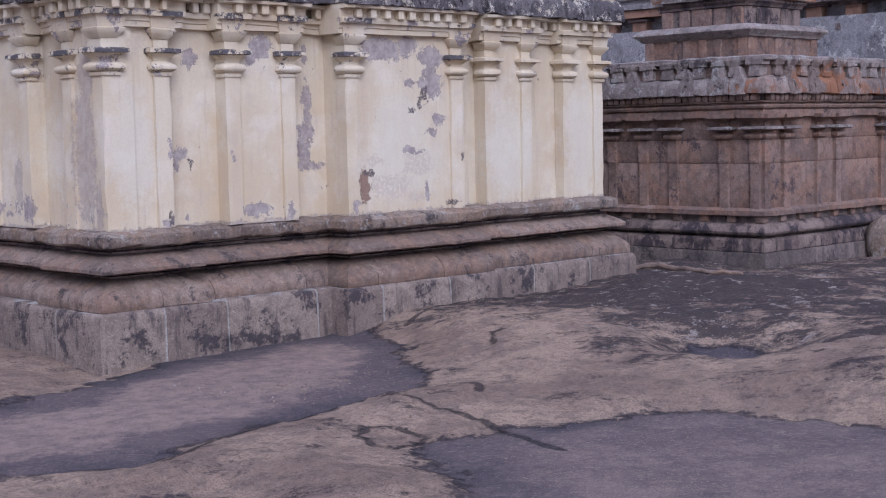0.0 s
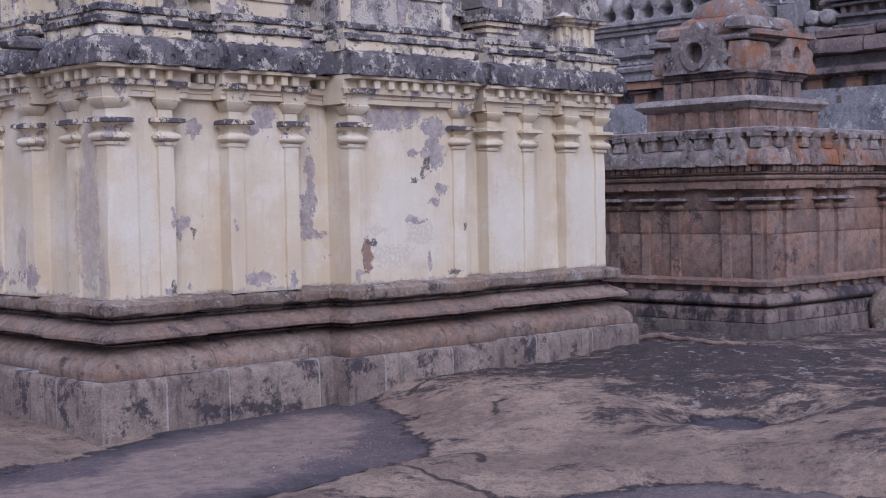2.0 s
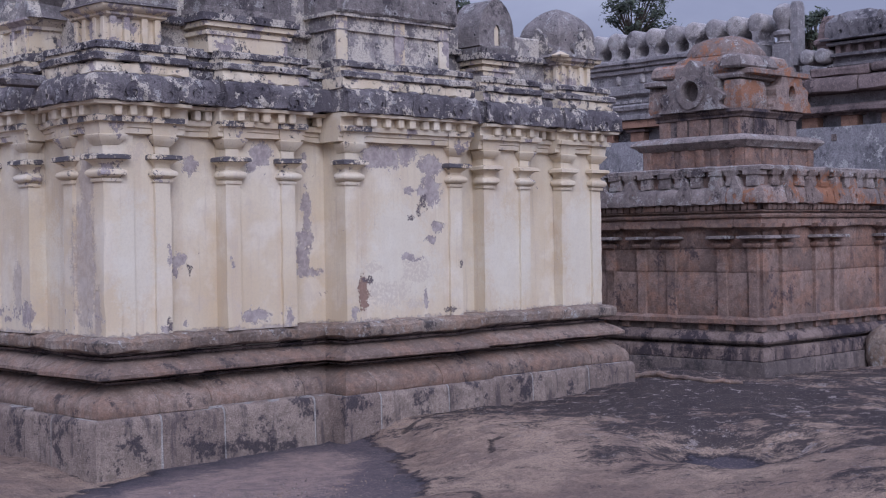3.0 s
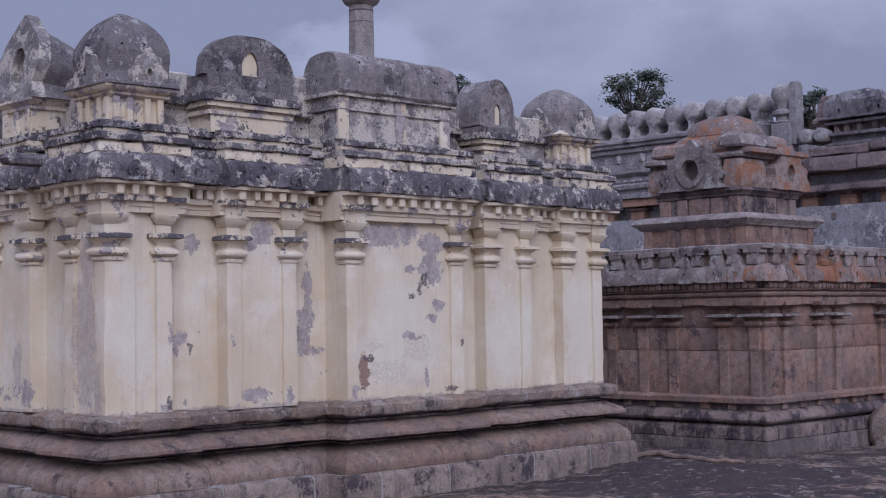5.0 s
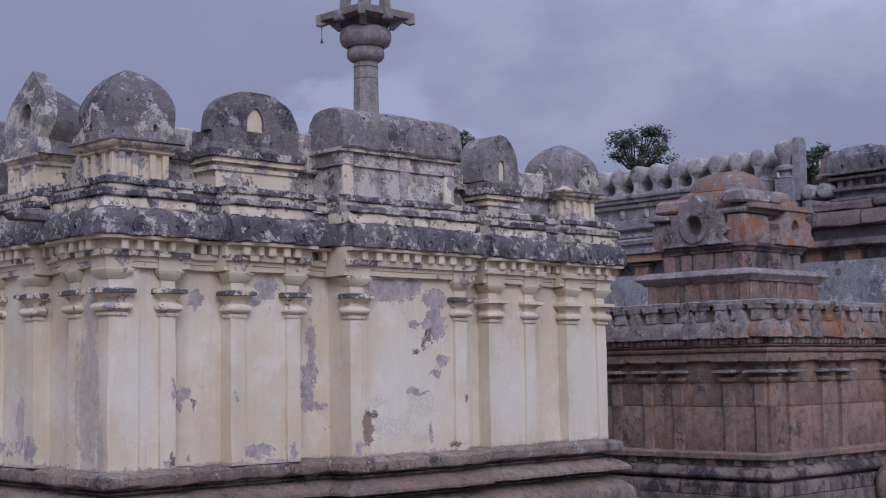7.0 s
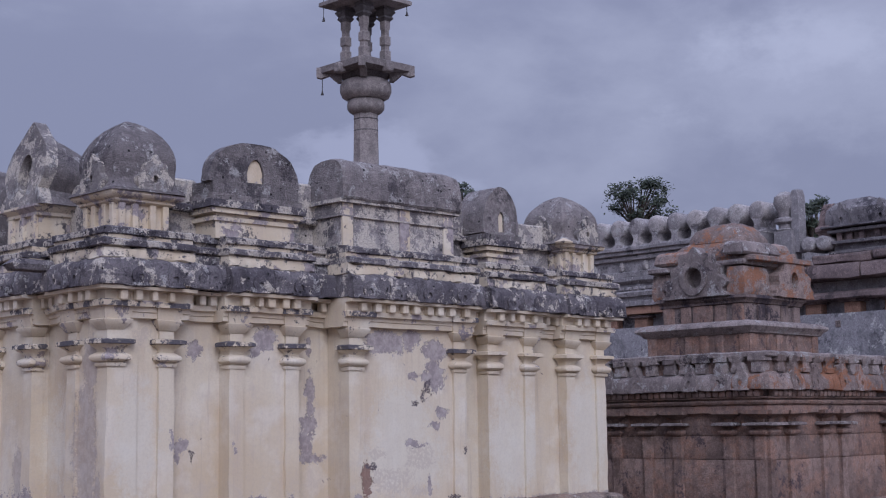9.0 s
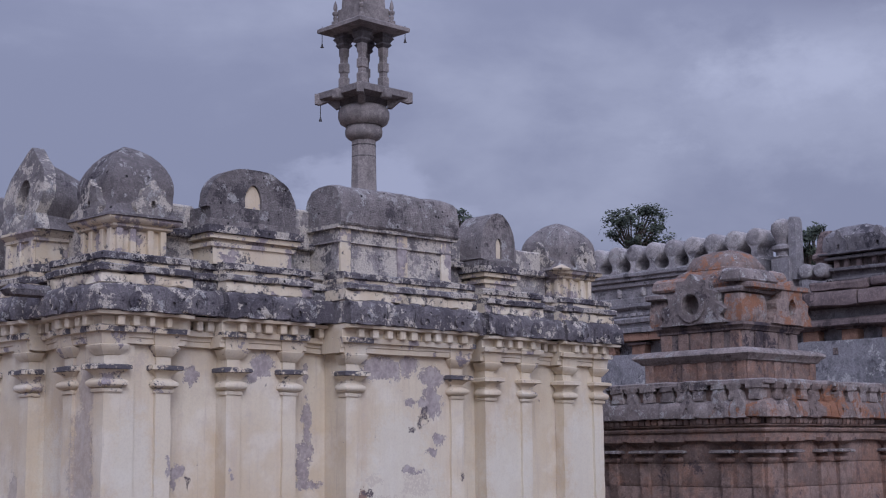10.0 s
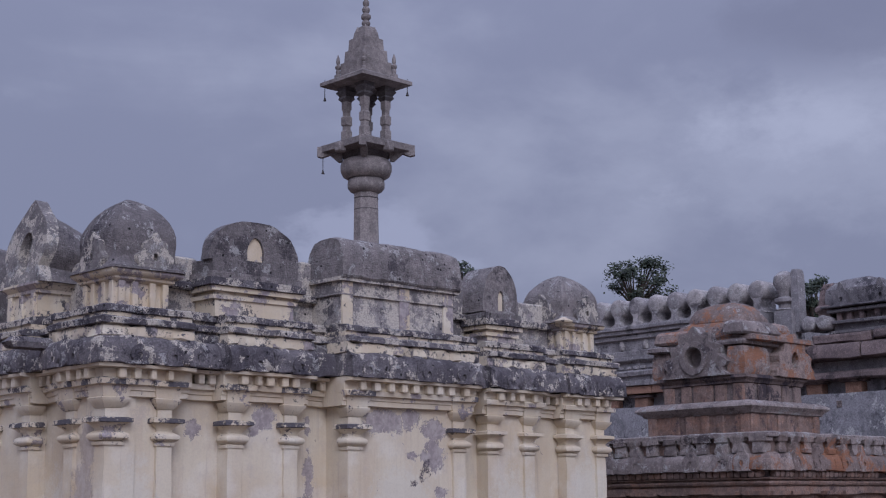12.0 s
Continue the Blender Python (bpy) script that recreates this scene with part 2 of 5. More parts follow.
        f = q.math("MULTIPLY", f, q.step(s.outputs[0], 0.05, 0.028))
        loss = q.math("MAXIMUM", loss, q.math("MULTIPLY", f, 0.5))
    under = q.mix(q.step(q.noise(p, 14, 7, 0.7), 0.38, 0.62), (0.245, 0.208, 0.215), (0.385, 0.34, 0.325))
    c = q.mix(loss, c, under)
    if deep is not None:
        c = q.mix(bare, c, q.mix(q.noise(p, 20, 6, 0.7), (0.16, 0.105, 0.085), (0.36, 0.24, 0.18)))
        c = q.mix(deep, c, q.mix(mid, (0.06, 0.05, 0.06), (0.17, 0.14, 0.15)))
    if dark_top:
        f = q.math("ADD", q.math("MULTIPLY", q.noise(q.shift(p, (8, 3, 6)), 5.2, 6, 0.7), 0.65), q.math("MULTIPLY", q.noise(p, 26, 6, 0.75), 0.35))
        c = q.mix(q.step(f, 0.64 - 0.22 * dark_top, 0.70 - 0.22 * dark_top), c, (0.085, 0.08, 0.09))
    c = q.mix(q.math("MULTIPLY", q.step(fine, 0.4, 0.75), 0.18), c, (0.36, 0.31, 0.27))
    h = q.math("ADD", q.math("SUBTRACT", q.math("MULTIPLY", mid, 0.55), q.math("MULTIPLY", loss, 0.35)), q.math("MULTIPLY", fine, 0.16))
    if deep is not None:
        h = q.math("SUBTRACT", h, q.math("MULTIPLY", q.math("MAXIMUM", deep, bare), 0.6))
    return finish(m, q, c, 0.86, 0.75, h, 0.018)


def plain(name, colour, rough=0.8, metal=0.0):
    m, q = material(name)
    p = q.place()
    n = q.noise(p, 14, 6)
    c = q.mix(q.step(n, 0.3, 0.7), tuple(v * 0.6 for v in colour), colour)
    return finish(m, q, c, rough, 0.3, n, 0.01)


LIME = whitewash("lime_wash", PEELS)
LIME_WORN = whitewash("worn_lime_wash", None, 1.3, 0.12)
LIME_RUBBLE = whitewash("rubbed_off_lime_wash", None, 1.4, 0.60)
LIME_AGED = whitewash("aged_lime_wash", None, 1.2, 0.32)
LIME_STAINED = whitewash("stained_lime_wash", None, 1.9, 0.46)
LIME_BLACK = whitewash("blackened_lime_wash", None, 0.9, 0.86)
PLINTH = stone("plinth_granite", (0.31, 0.237, 0.192), (0.205, 0.153, 0.126), (0.05, 0.045, 0.05), 0.42, warm=(0.28, 0.175, 0.125), bump=0.7)
PLINTH_LOW = stone("plinth_foot_granite", (0.33, 0.265, 0.22), (0.225, 0.175, 0.15), (0.033, 0.03, 0.042), 0.62, streaks=0.65, bump=0.8)
MORTAR = stone("pale_mortar", (0.42, 0.39, 0.36), (0.30, 0.28, 0.26), (0.10, 0.09, 0.09), 0.4)
LEDGE = stone("ledge_granite", (0.36, 0.30, 0.25), (0.23, 0.18, 0.15), (0.06, 0.055, 0.058), 0.5, lichen=0.45, warm=(0.33, 0.22, 0.15), bump=0.9)
EAVE = stone("blackened_eave_plaster", (0.19, 0.172, 0.178), (0.115, 0.103, 0.113), (0.03, 0.027, 0.036), 0.54, lichen=0.45, white=0.62, bump=1.0, pits=0.9)
CRUST = stone("black_crusted_plaster", (0.20, 0.182, 0.19), (0.115, 0.104, 0.115), (0.03, 0.027, 0.036), 0.56, lichen=0.52, white=0.80, bump=1.0, pits=0.8)
DOME = stone("weathered_dome_plaster", (0.29, 0.258, 0.246), (0.19, 0.17, 0.168), (0.06, 0.054, 0.06), 0.54, lichen=0.56, white=0.1, bump=1.0, pits=0.6)
BLOCK = stone("stained_parapet_plaster", (0.38, 0.345, 0.325), (0.23, 0.21, 0.21), (0.07, 0.064, 0.075), 0.5, lichen=0.5, white=0.98, bump=0.8, pits=0.2)
BROWN = stone("brown_granite", (0.315, 0.228, 0.19), (0.205, 0.148, 0.126), (0.07, 0.054, 0.062), 0.47, warm=(0.34, 0.195, 0.135), bump=0.7)
# stained stone; in recesses and soffits its dark tone also stands for shade
BROWN_DARK = stone("stained_and_shaded_granite", (0.23, 0.185, 0.168), (0.14, 0.115, 0.108), (0.042, 0.038, 0.043), 0.6, bump=0.7)
# black-stained courses; on the thin fillets the tone paints in shade
BROWN_LOW = stone("black_stained_and_shaded_granite", (0.26, 0.20, 0.175), (0.16, 0.122, 0.11), (0.03, 0.026, 0.038), 0.72, streaks=0.8, bump=0.7)
BROWN_GREY = stone("grey_crusted_granite", (0.36, 0.305, 0.28), (0.225, 0.19, 0.18), (0.055, 0.046, 0.054), 0.53, lichen=0.6, orange=0.15, bump=1.0)
BROWN_ORANGE = stone("orange_lichened_granite", (0.36, 0.28, 0.245), (0.225, 0.175, 0.155), (0.055, 0.046, 0.052), 0.5, lichen=0.45, orange=0.62, bump=1.0)
FAR = stone("far_grey_granite", (0.385, 0.36, 0.36), (0.25, 0.235, 0.24), (0.07, 0.067, 0.074), 0.5, size=1.6, lichen=0.3)
FAR_DARK = stone("far_blackened_granite", (0.22, 0.205, 0.21), (0.135, 0.125, 0.133), (0.045, 0.042, 0.05), 0.6, size=1.2, lichen=0.4)
FAR_PALE = stone("far_pale_granite", (0.44, 0.405, 0.385), (0.27, 0.25, 0.25), (0.10, 0.09, 0.095), 0.5, lichen=0.55, size=1.3)
FAR_BROWN = stone("far_brown_granite", (0.25, 0.19, 0.175), (0.155, 0.12, 0.115), (0.05, 0.04, 0.043), 0.55, size=1.4)
FAR_RED = stone("far_reddish_granite", (0.36, 0.215, 0.15), (0.27, 0.165, 0.12), (0.10, 0.07, 0.06), 0.35, size=1.5)
RENDERED = stone("grey_wall_render", (0.25, 0.24, 0.25), (0.155, 0.15, 0.16), (0.075, 0.073, 0.08), 0.55, lichen=0.6, size=2.2, bump=0.3)
PILLAR = stone("pillar_granite", (0.295, 0.262, 0.246), (0.20, 0.178, 0.17), (0.13, 0.114, 0.12), 0.35, size=2.0, bump=0.4)
# darker copy for the rings and under parts; under slabs it paints in shade
PILLAR_DARK = stone("darker_pillar_granite", (0.15, 0.136, 0.134), (0.10, 0.09, 0.09), (0.09, 0.08, 0.085), 0.45, size=2.0, bump=0.4)
IRON = plain("dark_iron", (0.05, 0.045, 0.045), 0.6, 0.6)
BARK = plain("bark", (0.10, 0.08, 0.065), 0.9)


def leaf_material():
    m, q = material("leaves")
    r = q.add("ShaderNodeNewGeometry").outputs["Random Per Island"]
    c = q.mix(r, (0.02, 0.028, 0.02), (0.065, 0.078, 0.048))
    s = q.add("ShaderNodeBsdfPrincipled", {"Base Color": c, "Roughness": 0.7, "Specular IOR Level": 0.3})
    m.node_tree.links.new(s.outputs[0], q.add("ShaderNodeOutputMaterial").inputs[0])
    return m


LEAVES = leaf_material()


def rock_material():
    m, q = material("bare_rock")
    p = q.place()
    basin = q.add("ShaderNodeAttribute", attribute="basin").outputs["Fac"]
    crack = q.add("ShaderNodeAttribute", attribute="crack").outputs["Fac"]
    scabby = q.add("ShaderNodeAttribute", attribute="dark").outputs["Fac"]

    def ragged(off, s0, s1, s2):
        at = q.shift(p, off)
        a = q.math("MULTIPLY", q.noise(at, s0, 4, 0.6), 0.5)
        c_ = q.math("MULTIPLY_ADD", q.noise(at, s1, 6, 0.72), 0.3, a)
        return q.math("MULTIPLY_ADD", q.noise(at, s2, 4, 0.75), 0.2, c_)

    big, mid, fine, grit = q.noise(p, 0.9, 5), q.noise(p, 4.5, 8, 0.7), q.noise(p, 24, 7, 0.74), q.noise(p, 95, 4, 0.75)
    c = q.mix(q.step(big, 0.4, 0.6), (0.275, 0.198, 0.155), (0.41, 0.305, 0.228))
    c = q.mix(q.math("MULTIPLY", q.step(mid, 0.45, 0.6), 0.6), c, (0.18, 0.135, 0.118))
    c = q.mix(q.math("MULTIPLY", q.step(q.noise(q.shift(p, (4, 7, 0)), 13, 7, 0.75), 0.52, 0.62), 0.45), c, (0.36, 0.275, 0.21))
    layered = q.add("ShaderNodeVectorRotate", {"Vector": p, "Angle": radians(44)}).outputs[0]
    layered = q.stretch(layered, (0.55, 1.5, 1.0))
    strata = q.math("MULTIPLY_ADD", q.noise(layered, 2.3, 5, 0.62), 0.55, q.math("MULTIPLY_ADD", q.noise(layered, 13, 7, 0.74), 0.3, q.math("MULTIPLY", q.noise(layered, 42, 5, 0.75), 0.15)))
    f = q.math("MULTIPLY_ADD", scabby, 0.086, q.math("MULTIPLY_ADD", ragged((0, 0, 0), 2.6, 11, 44), 0.4, q.math("MULTIPLY", strata, 0.6)))
    c = q.mix(q.math("MULTIPLY", q.step(f, 0.525, 0.585), 0.9), c, (0.04, 0.036, 0.042))
    c = q.mix(q.math("MULTIPLY", q.step(ragged((3, 2, 0), 5, 17, 60), 0.56, 0.58), q.math("MULTIPLY", scabby, 0.8)), c, (0.36, 0.31, 0.28))
    c = q.mix(q.math("MULTIPLY", q.step(fine, 0.48, 0.66), 0.55), c, (0.10, 0.078, 0.07))
    wob = q.math("MULTIPLY", q.math("SUBTRACT", ragged((1, 1, 0), 1.3, 5, 25), 0.5), 1.5)
    e = q.math("ADD", basin, wob)
    rim_wide = q.math("MULTIPLY_ADD", q.math("SUBTRACT", ragged((9, 4, 0), 0.9, 4, 20), 0.5), 3.4, q.step(e, 0.95, 0.2))
    floor_c = q.mix(q.step(rim_wide, 0.15, 0.75), q.mix(q.step(q.noise(p, 7, 8, 0.75), 0.42, 0.6), (0.27, 0.20, 0.175), (0.165, 0.13, 0.125)), (0.07, 0.062, 0.077))
    lower = q.step(q.add("ShaderNodeSeparateXYZ", {0: p}).outputs[1], -4.0, -4.5)
    floor_c = q.mix(q.math("MULTIPLY", lower, 0.72), floor_c, q.mix(q.step(ragged((2, 7, 0), 1.5, 7, 30), 0.46, 0.58), (0.066, 0.06, 0.075), (0.15, 0.122, 0.125)))
    floor_c = q.mix(q.math("MULTIPLY", q.step(q.noise(p, 30, 8, 0.8), 0.50, 0.62), 0.55), floor_c, (0.27, 0.20, 0.175))
    c = q.mix(q.math("MULTIPLY", q.step(e, -0.02, 0.05), 0.85), c, floor_c)
    rim = q.math("MULTIPLY", q.step(e, -0.05, 0.08), q.step(e, 0.5, 0.1))
    c = q.mix(q.math("MULTIPLY", q.math("MULTIPLY", rim, 0.8), q.step(q.noise(q.shift(p, (8, 2, 0)), 1.1, 4), 0.36, 0.62)), c, (0.05, 0.047, 0.058))
    pale = q.math("MULTIPLY", q.step(e, -0.12, -0.03), q.step(e, -0.01, -0.03))
    c = q.mix(q.math("MULTIPLY", pale, 0.35), c, (0.38, 0.29, 0.22))
    broken = q.step(q.noise(q.shift(p, (6, 6, 0)), 2.4, 3), 0.30, 0.42)
    edge = q.math("MULTIPLY_ADD", q.math("SUBTRACT", q.noise(p, 9, 6, 0.75), 0.5), 0.13, crack)
    line = q.math("MULTIPLY", q.step(edge, 0.026, 0.002), broken)
    c = q.mix(q.math("MULTIPLY", line, 0.8), c, (0.032, 0.03, 0.036))
    c = q.mix(q.math("MULTIPLY", q.step(grit, 0.46, 0.64), 0.55), c, (0.06, 0.049, 0.046))
    fleck = q.step(q.noise(q.shift(p, (5, 5, 2)), 62, 4, 0.75), 0.60, 0.66)
    c = q.mix(q.math("MULTIPLY", fleck, 0.55), c, (0.42, 0.345, 0.29))
    h = q.math("ADD", q.math("MULTIPLY", mid, 1.1), q.math("ADD", q.math("MULTIPLY", fine, 0.55), q.math("MULTIPLY", grit, 0.16)))
    h = q.math("MULTIPLY", h, q.math("SUBTRACT", 1.0, q.math("MULTIPLY", q.step(e, 0.0, 0.1), 0.6)))
    h = q.math("SUBTRACT", h, q.math("ADD", q.math("MULTIPLY", q.step(e, -0.12, 0.12), 0.3), q.math("MULTIPLY", line, 0.4)))
    return finish(m, q, c, 0.95, 0.9, h, 0.06, 0.06)


ROCK = rock_material()


# ---- building blocks ----
def settle(bm, smooth=38):
    bmesh.ops.recalc_face_normals(bm, faces=bm.faces)
    me = bpy.data.meshes.new("mesh")
    bm.to_mesh(me)
    bm.free()
    me.polygons.foreach_set("use_smooth", [True] * len(me.polygons))
    me.set_sharp_from_angle(angle=radians(smooth))
    return me


def part(name, bm, mat, parent=None, label="", smooth=38):
    me = bm if isinstance(bm, bpy.types.Mesh) else settle(bm, smooth)
    if not me.materials:
        me.materials.append(mat)
    ob = new(name, me)
    if parent:
        ob.parent = parent
    return tagged(ob, label)


def thing(name, label, category, at=(0, 0, 0), group="", kind=""):
    ob = new(name)
    ob.location = at
    ob.empty_display_size = 0.1
    return tagged(ob, label, category, group, kind)


def worn(p, amount, scale=6.0):
    """A point moved a little, as wear and uneven work would."""
    v = Vector(p)
    return v + noise.noise_vector(v * scale) * amount + noise.noise_vector(v * scale * 3.7 + Vector((5, 1, 7))) * amount * 0.5


def along(pts, step):
    """Points along a line on the plan, each with the way out (to the right of the heading)."""
    out = []
    n = len(pts)
    nrm = []
    for i in range(n - 1):
        h = (Vector(pts[i + 1]) - Vector(pts[i])).normalized()
        nrm.append(Vector((h.y, -h.x)))
    for i in range(n):
        if i == 0:
            m = nrm[0]
        elif i == n - 1:
            m = nrm[-1]
        else:
            m = (nrm[i - 1] + nrm[i]) / (1 + nrm[i - 1].dot(nrm[i]))
        out.append((Vector(pts[i]), m))
        if i < n - 1:
            a, b = Vector(pts[i]), Vector(pts[i + 1])
            k = max(1, int((b - a).length / step))
            out += [(a.lerp(b, j / k), nrm[i]) for j in range(1, k)]
    return out


def course(pts, profile, wear=0.006, step=0.12, back=0.25, scale=6.0):
    """A run of masonry: the profile (out, height) from bottom to top, drawn along the plan, closed at its ends."""
    line = along(pts, step)
    ring = [*profile, (-back, profile[-1][1]), (-back, profile[0][1])]
    bm = bmesh.new()
    rows = []
    for c, m in line:
        row = []
        for k, (e, z) in enumerate(ring):
            v = Vector((c.x + m.x * e, c.y + m.y * e, z))
            row.append(bm.verts.new(worn(v, wear, scale) if k < len(profile) else v))
        rows.append(row)
    n = len(ring)
    for a, b in zip(rows, rows[1:]):
        for k in range(n):
            bm.faces.new((a[k], a[(k + 1) % n], b[(k + 1) % n], b[k]))
    bm.faces.new(rows[0])
    bm.faces.new(rows[-1])
    return bm


def cut(pts, lengths, joint=0.006):
    """Pieces of a plan line, of lengths taken in turn, with a joint between them."""
    seg = [(Vector(a), Vector(b)) for a, b in zip(pts, pts[1:])]
    total = sum((b - a).length for a, b in seg)

    def sub(s0, s1):
        out, run = [], 0.0
        for a, b in seg:
            d = (b - a).length
            lo, hi = max(s0, run), min(s1, run + d)
            if hi - lo > 1e-5:
                p0, p1 = a.lerp(b, (lo - run) / d), a.lerp(b, (hi - run) / d)
                if not out:
                    out.append(tuple(p0))
                out.append(tuple(p1))
            run += d
        return out

    turns = [sum((b - a).length for a, b in seg[:i]) for i in range(1, len(seg))]
    pieces, s, k = [], 0.0, 0
    while s < total - 0.02:
        e = min(total, s + lengths[k % len(lengths)])
        while e < total and any(abs(e - v) < 0.16 for v in turns):
            e += 0.04
        if total - e < 0.15:
            e = total
        pieces.append(sub(s + (joint if s else 0), e))
        s, k = e, k + 1
    return [p for p in pieces if len(p) > 1]


def stack(rings, wear=0.004, scale=7.0, corner=0.0):
    """Square work: rings (x0, x1, y0, y1, z) from bottom to top, lofted."""
    bm = bmesh.new()
    rows = []
    for x0, x1, y0, y1, z in rings:
        if corner:
            r = corner * min(x1 - x0, y1 - y0)
            flat = [(x0 + r, y0), (x1 - r, y0), (x1 - r * 0.3, y0 + r * 0.3), (x1, y0 + r), (x1, y1 - r), (x1 - r * 0.3, y1 - r * 0.3),
                    (x1 - r, y1), (x0 + r, y1), (x0 + r * 0.3, y1 - r * 0.3), (x0, y1 - r), (x0, y0 + r), (x0 + r * 0.3, y0 + r * 0.3)]
        else:
            flat = [(x0, y0), (x1, y0), (x1, y1), (x0, y1)]
        rows.append([bm.verts.new(worn((x, y, z), wear, scale)) for x, y in flat])
    n = len(rows[0])
    for a, b in zip(rows, rows[1:]):
        for k in range(n):
            bm.faces.new((a[k], a[(k + 1) % n], b[(k + 1) % n], b[k]))
    bm.faces.new(rows[0])
    bm.faces.new(rows[-1])
    return bm


def box(x0, x1, y0, y1, z0, z1, wear=0.004, bevel=0.008, cuts=0):
    bm = bmesh.new()
    bmesh.ops.create_cube(bm, size=1.0)
    for v in bm.verts:
        v.co = Vector((x0 + (v.co.x + 0.5) * (x1 - x0), y0 + (v.co.y + 0.5) * (y1 - y0), z0 + (v.co.z + 0.5) * (z1 - z0)))
    if cuts:
        bmesh.ops.subdivide_edges(bm, edges=bm.edges, cuts=cuts, use_grid_fill=True)
    if bevel:
        sharp = [e for e in bm.edges if len(e.link_faces) == 2 and e.calc_face_angle(0) > 1]
        bmesh.ops.bevel(bm, geom=sharp, offset=bevel, segments=1, affect="EDGES")
    for v in bm.verts:
        v.co = worn(v.co, wear)
    return bm


def lathe(profile, sides=24, wear=0.0, at=(0, 0), turn=0.0):
    """Round (or many-sided) work from (radius, height)."""
    bm = bmesh.new()
    rows = []
    for r, z in profile:
        row = []
        for k in range(sides):
            a = turn + 2 * math.pi * k / sides
            v = (at[0] + r * math.cos(a), at[1] + r * math.sin(a), z)
            row.append(bm.verts.new(worn(v, wear) if wear else v))
        rows.append(row)
    for a, b in zip(rows, rows[1:]):
        for k in range(sides):
            bm.faces.new((a[k], a[(k + 1) % sides], b[(k + 1) % sides], b[k]))
    bm.faces.new(rows[0])
    bm.faces.new(rows[-1])
    return bm


def horseshoe(width, height, pinch=0.8, n=22):
    """Outline of a horseshoe gable, its foot at height 0."""
    pts = []
    for k in range(n + 1):
        a = math.pi * (1.13 - 1.26 * k / n)
        r = 1.0 + 0.10 * max(0.0, math.sin(a)) ** 10
        pts.append((width / 2 * math.cos(a) * (1 if math.sin(a) > 0 else pinch + (1 - pinch) * (1 + math.sin(a) * 2)), height * (0.42 + 0.53 * math.sin(a) * r)))
    return [(-width / 2 * 1.05, 0.0), *pts, (width / 2 * 1.05, 0.0)]


def gable(outline, hole, depth, sink, to_world, wear=0.006):
    """A gable of that outline with a sunk opening; to_world(side, height, out) gives the place."""
    bm = bmesh.new()
    reach = max(p[0] for p in outline) - min(p[0] for p in outline)
    dense = []
    for p0, p1 in zip(outline, outline[1:] + outline[:1]):
        k = max(1, int(math.hypot(p1[0] - p0[0], p1[1] - p0[1]) / (reach / 16)))
        dense += [(p0[0] + (p1[0] - p0[0]) * j / k, p0[1] + (p1[1] - p0[1]) * j / k) for j in range(k)]
    outline = dense
    n = len(outline)
    cx, cz = sum(p[0] for p in hole) / len(hole), sum(p[1] for p in hole) / len(hole)

    def ring(pts, out, w):
        return [bm.verts.new(worn(to_world(a, b, out), w)) for a, b in pts]

    inner = []
    for a, b in outline:
        ang = math.atan2(b - cz, a - cx)
        best = min(hole, key=lambda h: abs((math.atan2(h[1] - cz, h[0] - cx) - ang + math.pi) % (2 * math.pi) - math.pi))
        inner.append(best)
    back, front = ring(outline, -depth, 0), ring(outline, 0, wear)
    rim, deep = ring(inner, 0, wear * 0.3), ring(inner, -sink, 0)
    for a, b in ((back, front), (front, rim), (rim, deep)):
        for k in range(n):
            bm.faces.new((a[k], a[(k + 1) % n], b[(k + 1) % n], b[k]))
    bm.faces.new(back)
    bm.faces.new(deep)
    bmesh.ops.remove_doubles(bm, verts=bm.verts, dist=1e-4)
    bmesh.ops.dissolve_degenerate(bm, edges=bm.edges, dist=1e-4)
    return bm


def oval(w, h, cz, n=40, cx=0.0):
    return [(cx + w / 2 * math.cos(2 * math.pi * k / n), cz + h / 2 * math.sin(2 * math.pi * k / n)) for k in range(n)]


def to_south(x, y, z):
    """A gable that looks towards -y."""
    return lambda a, b, o: (x + a, y - o, z + b)


def to_west(x, y, z, lean=0.0):
    """A gable that looks towards -x."""
    return lambda a, b, o: (x - o + lean * b, y - a, z + b)


# ---- the ground: bare rock with two shallow basins ----
BASIN_A = [(-2.2, -1.0), (-1.48, -0.95), (-1.0, -0.85), (-0.57, -0.62), (-0.2, -0.5), (0.3, -0.15), (2.2, -0.1), (2.55, -0.5), (2.35, -1.0), (2.05, -1.5), (1.64, -2.12), (1.15, -2.74), (0.73, -2.98), (0.21, -3.05), (-0.38, -3.2), (-0.83, -3.26), (-1.19, -3.28), (-1.7, -3.55), (-2.04, -3.6), (-2.26, -3.4), (-2.9, -3.2), (-4.2, -1.5)]
BASIN_B = [(-0.75, -4.5), (-0.42, -4.32), (0.08, -4.37), (0.3, -4.36), (0.7, -4.5), (1.1, -4.69), (1.5, -4.87), (1.68, -5.12), (1.68, -5.56), (1.84, -6.18), (1.9, -7.6), (0.5, -8.5), (-1.5, -7.0), (-1.25, -5.6), (-0.95, -5.04), (-0.88, -4.67)]
POOL = [(3.38, -3.42), (3.79, -3.59), (3.92, -4.12), (3.48, -4.3), (3.19, -4.12), (3.11, -3.73)]
HOLLOW = [(-2.45, -4.15), (-2.08, -4.2), (-1.9, -4.42), (-1.92, -4.75), (-2.3, -5.0), (-2.7, -4.6)]
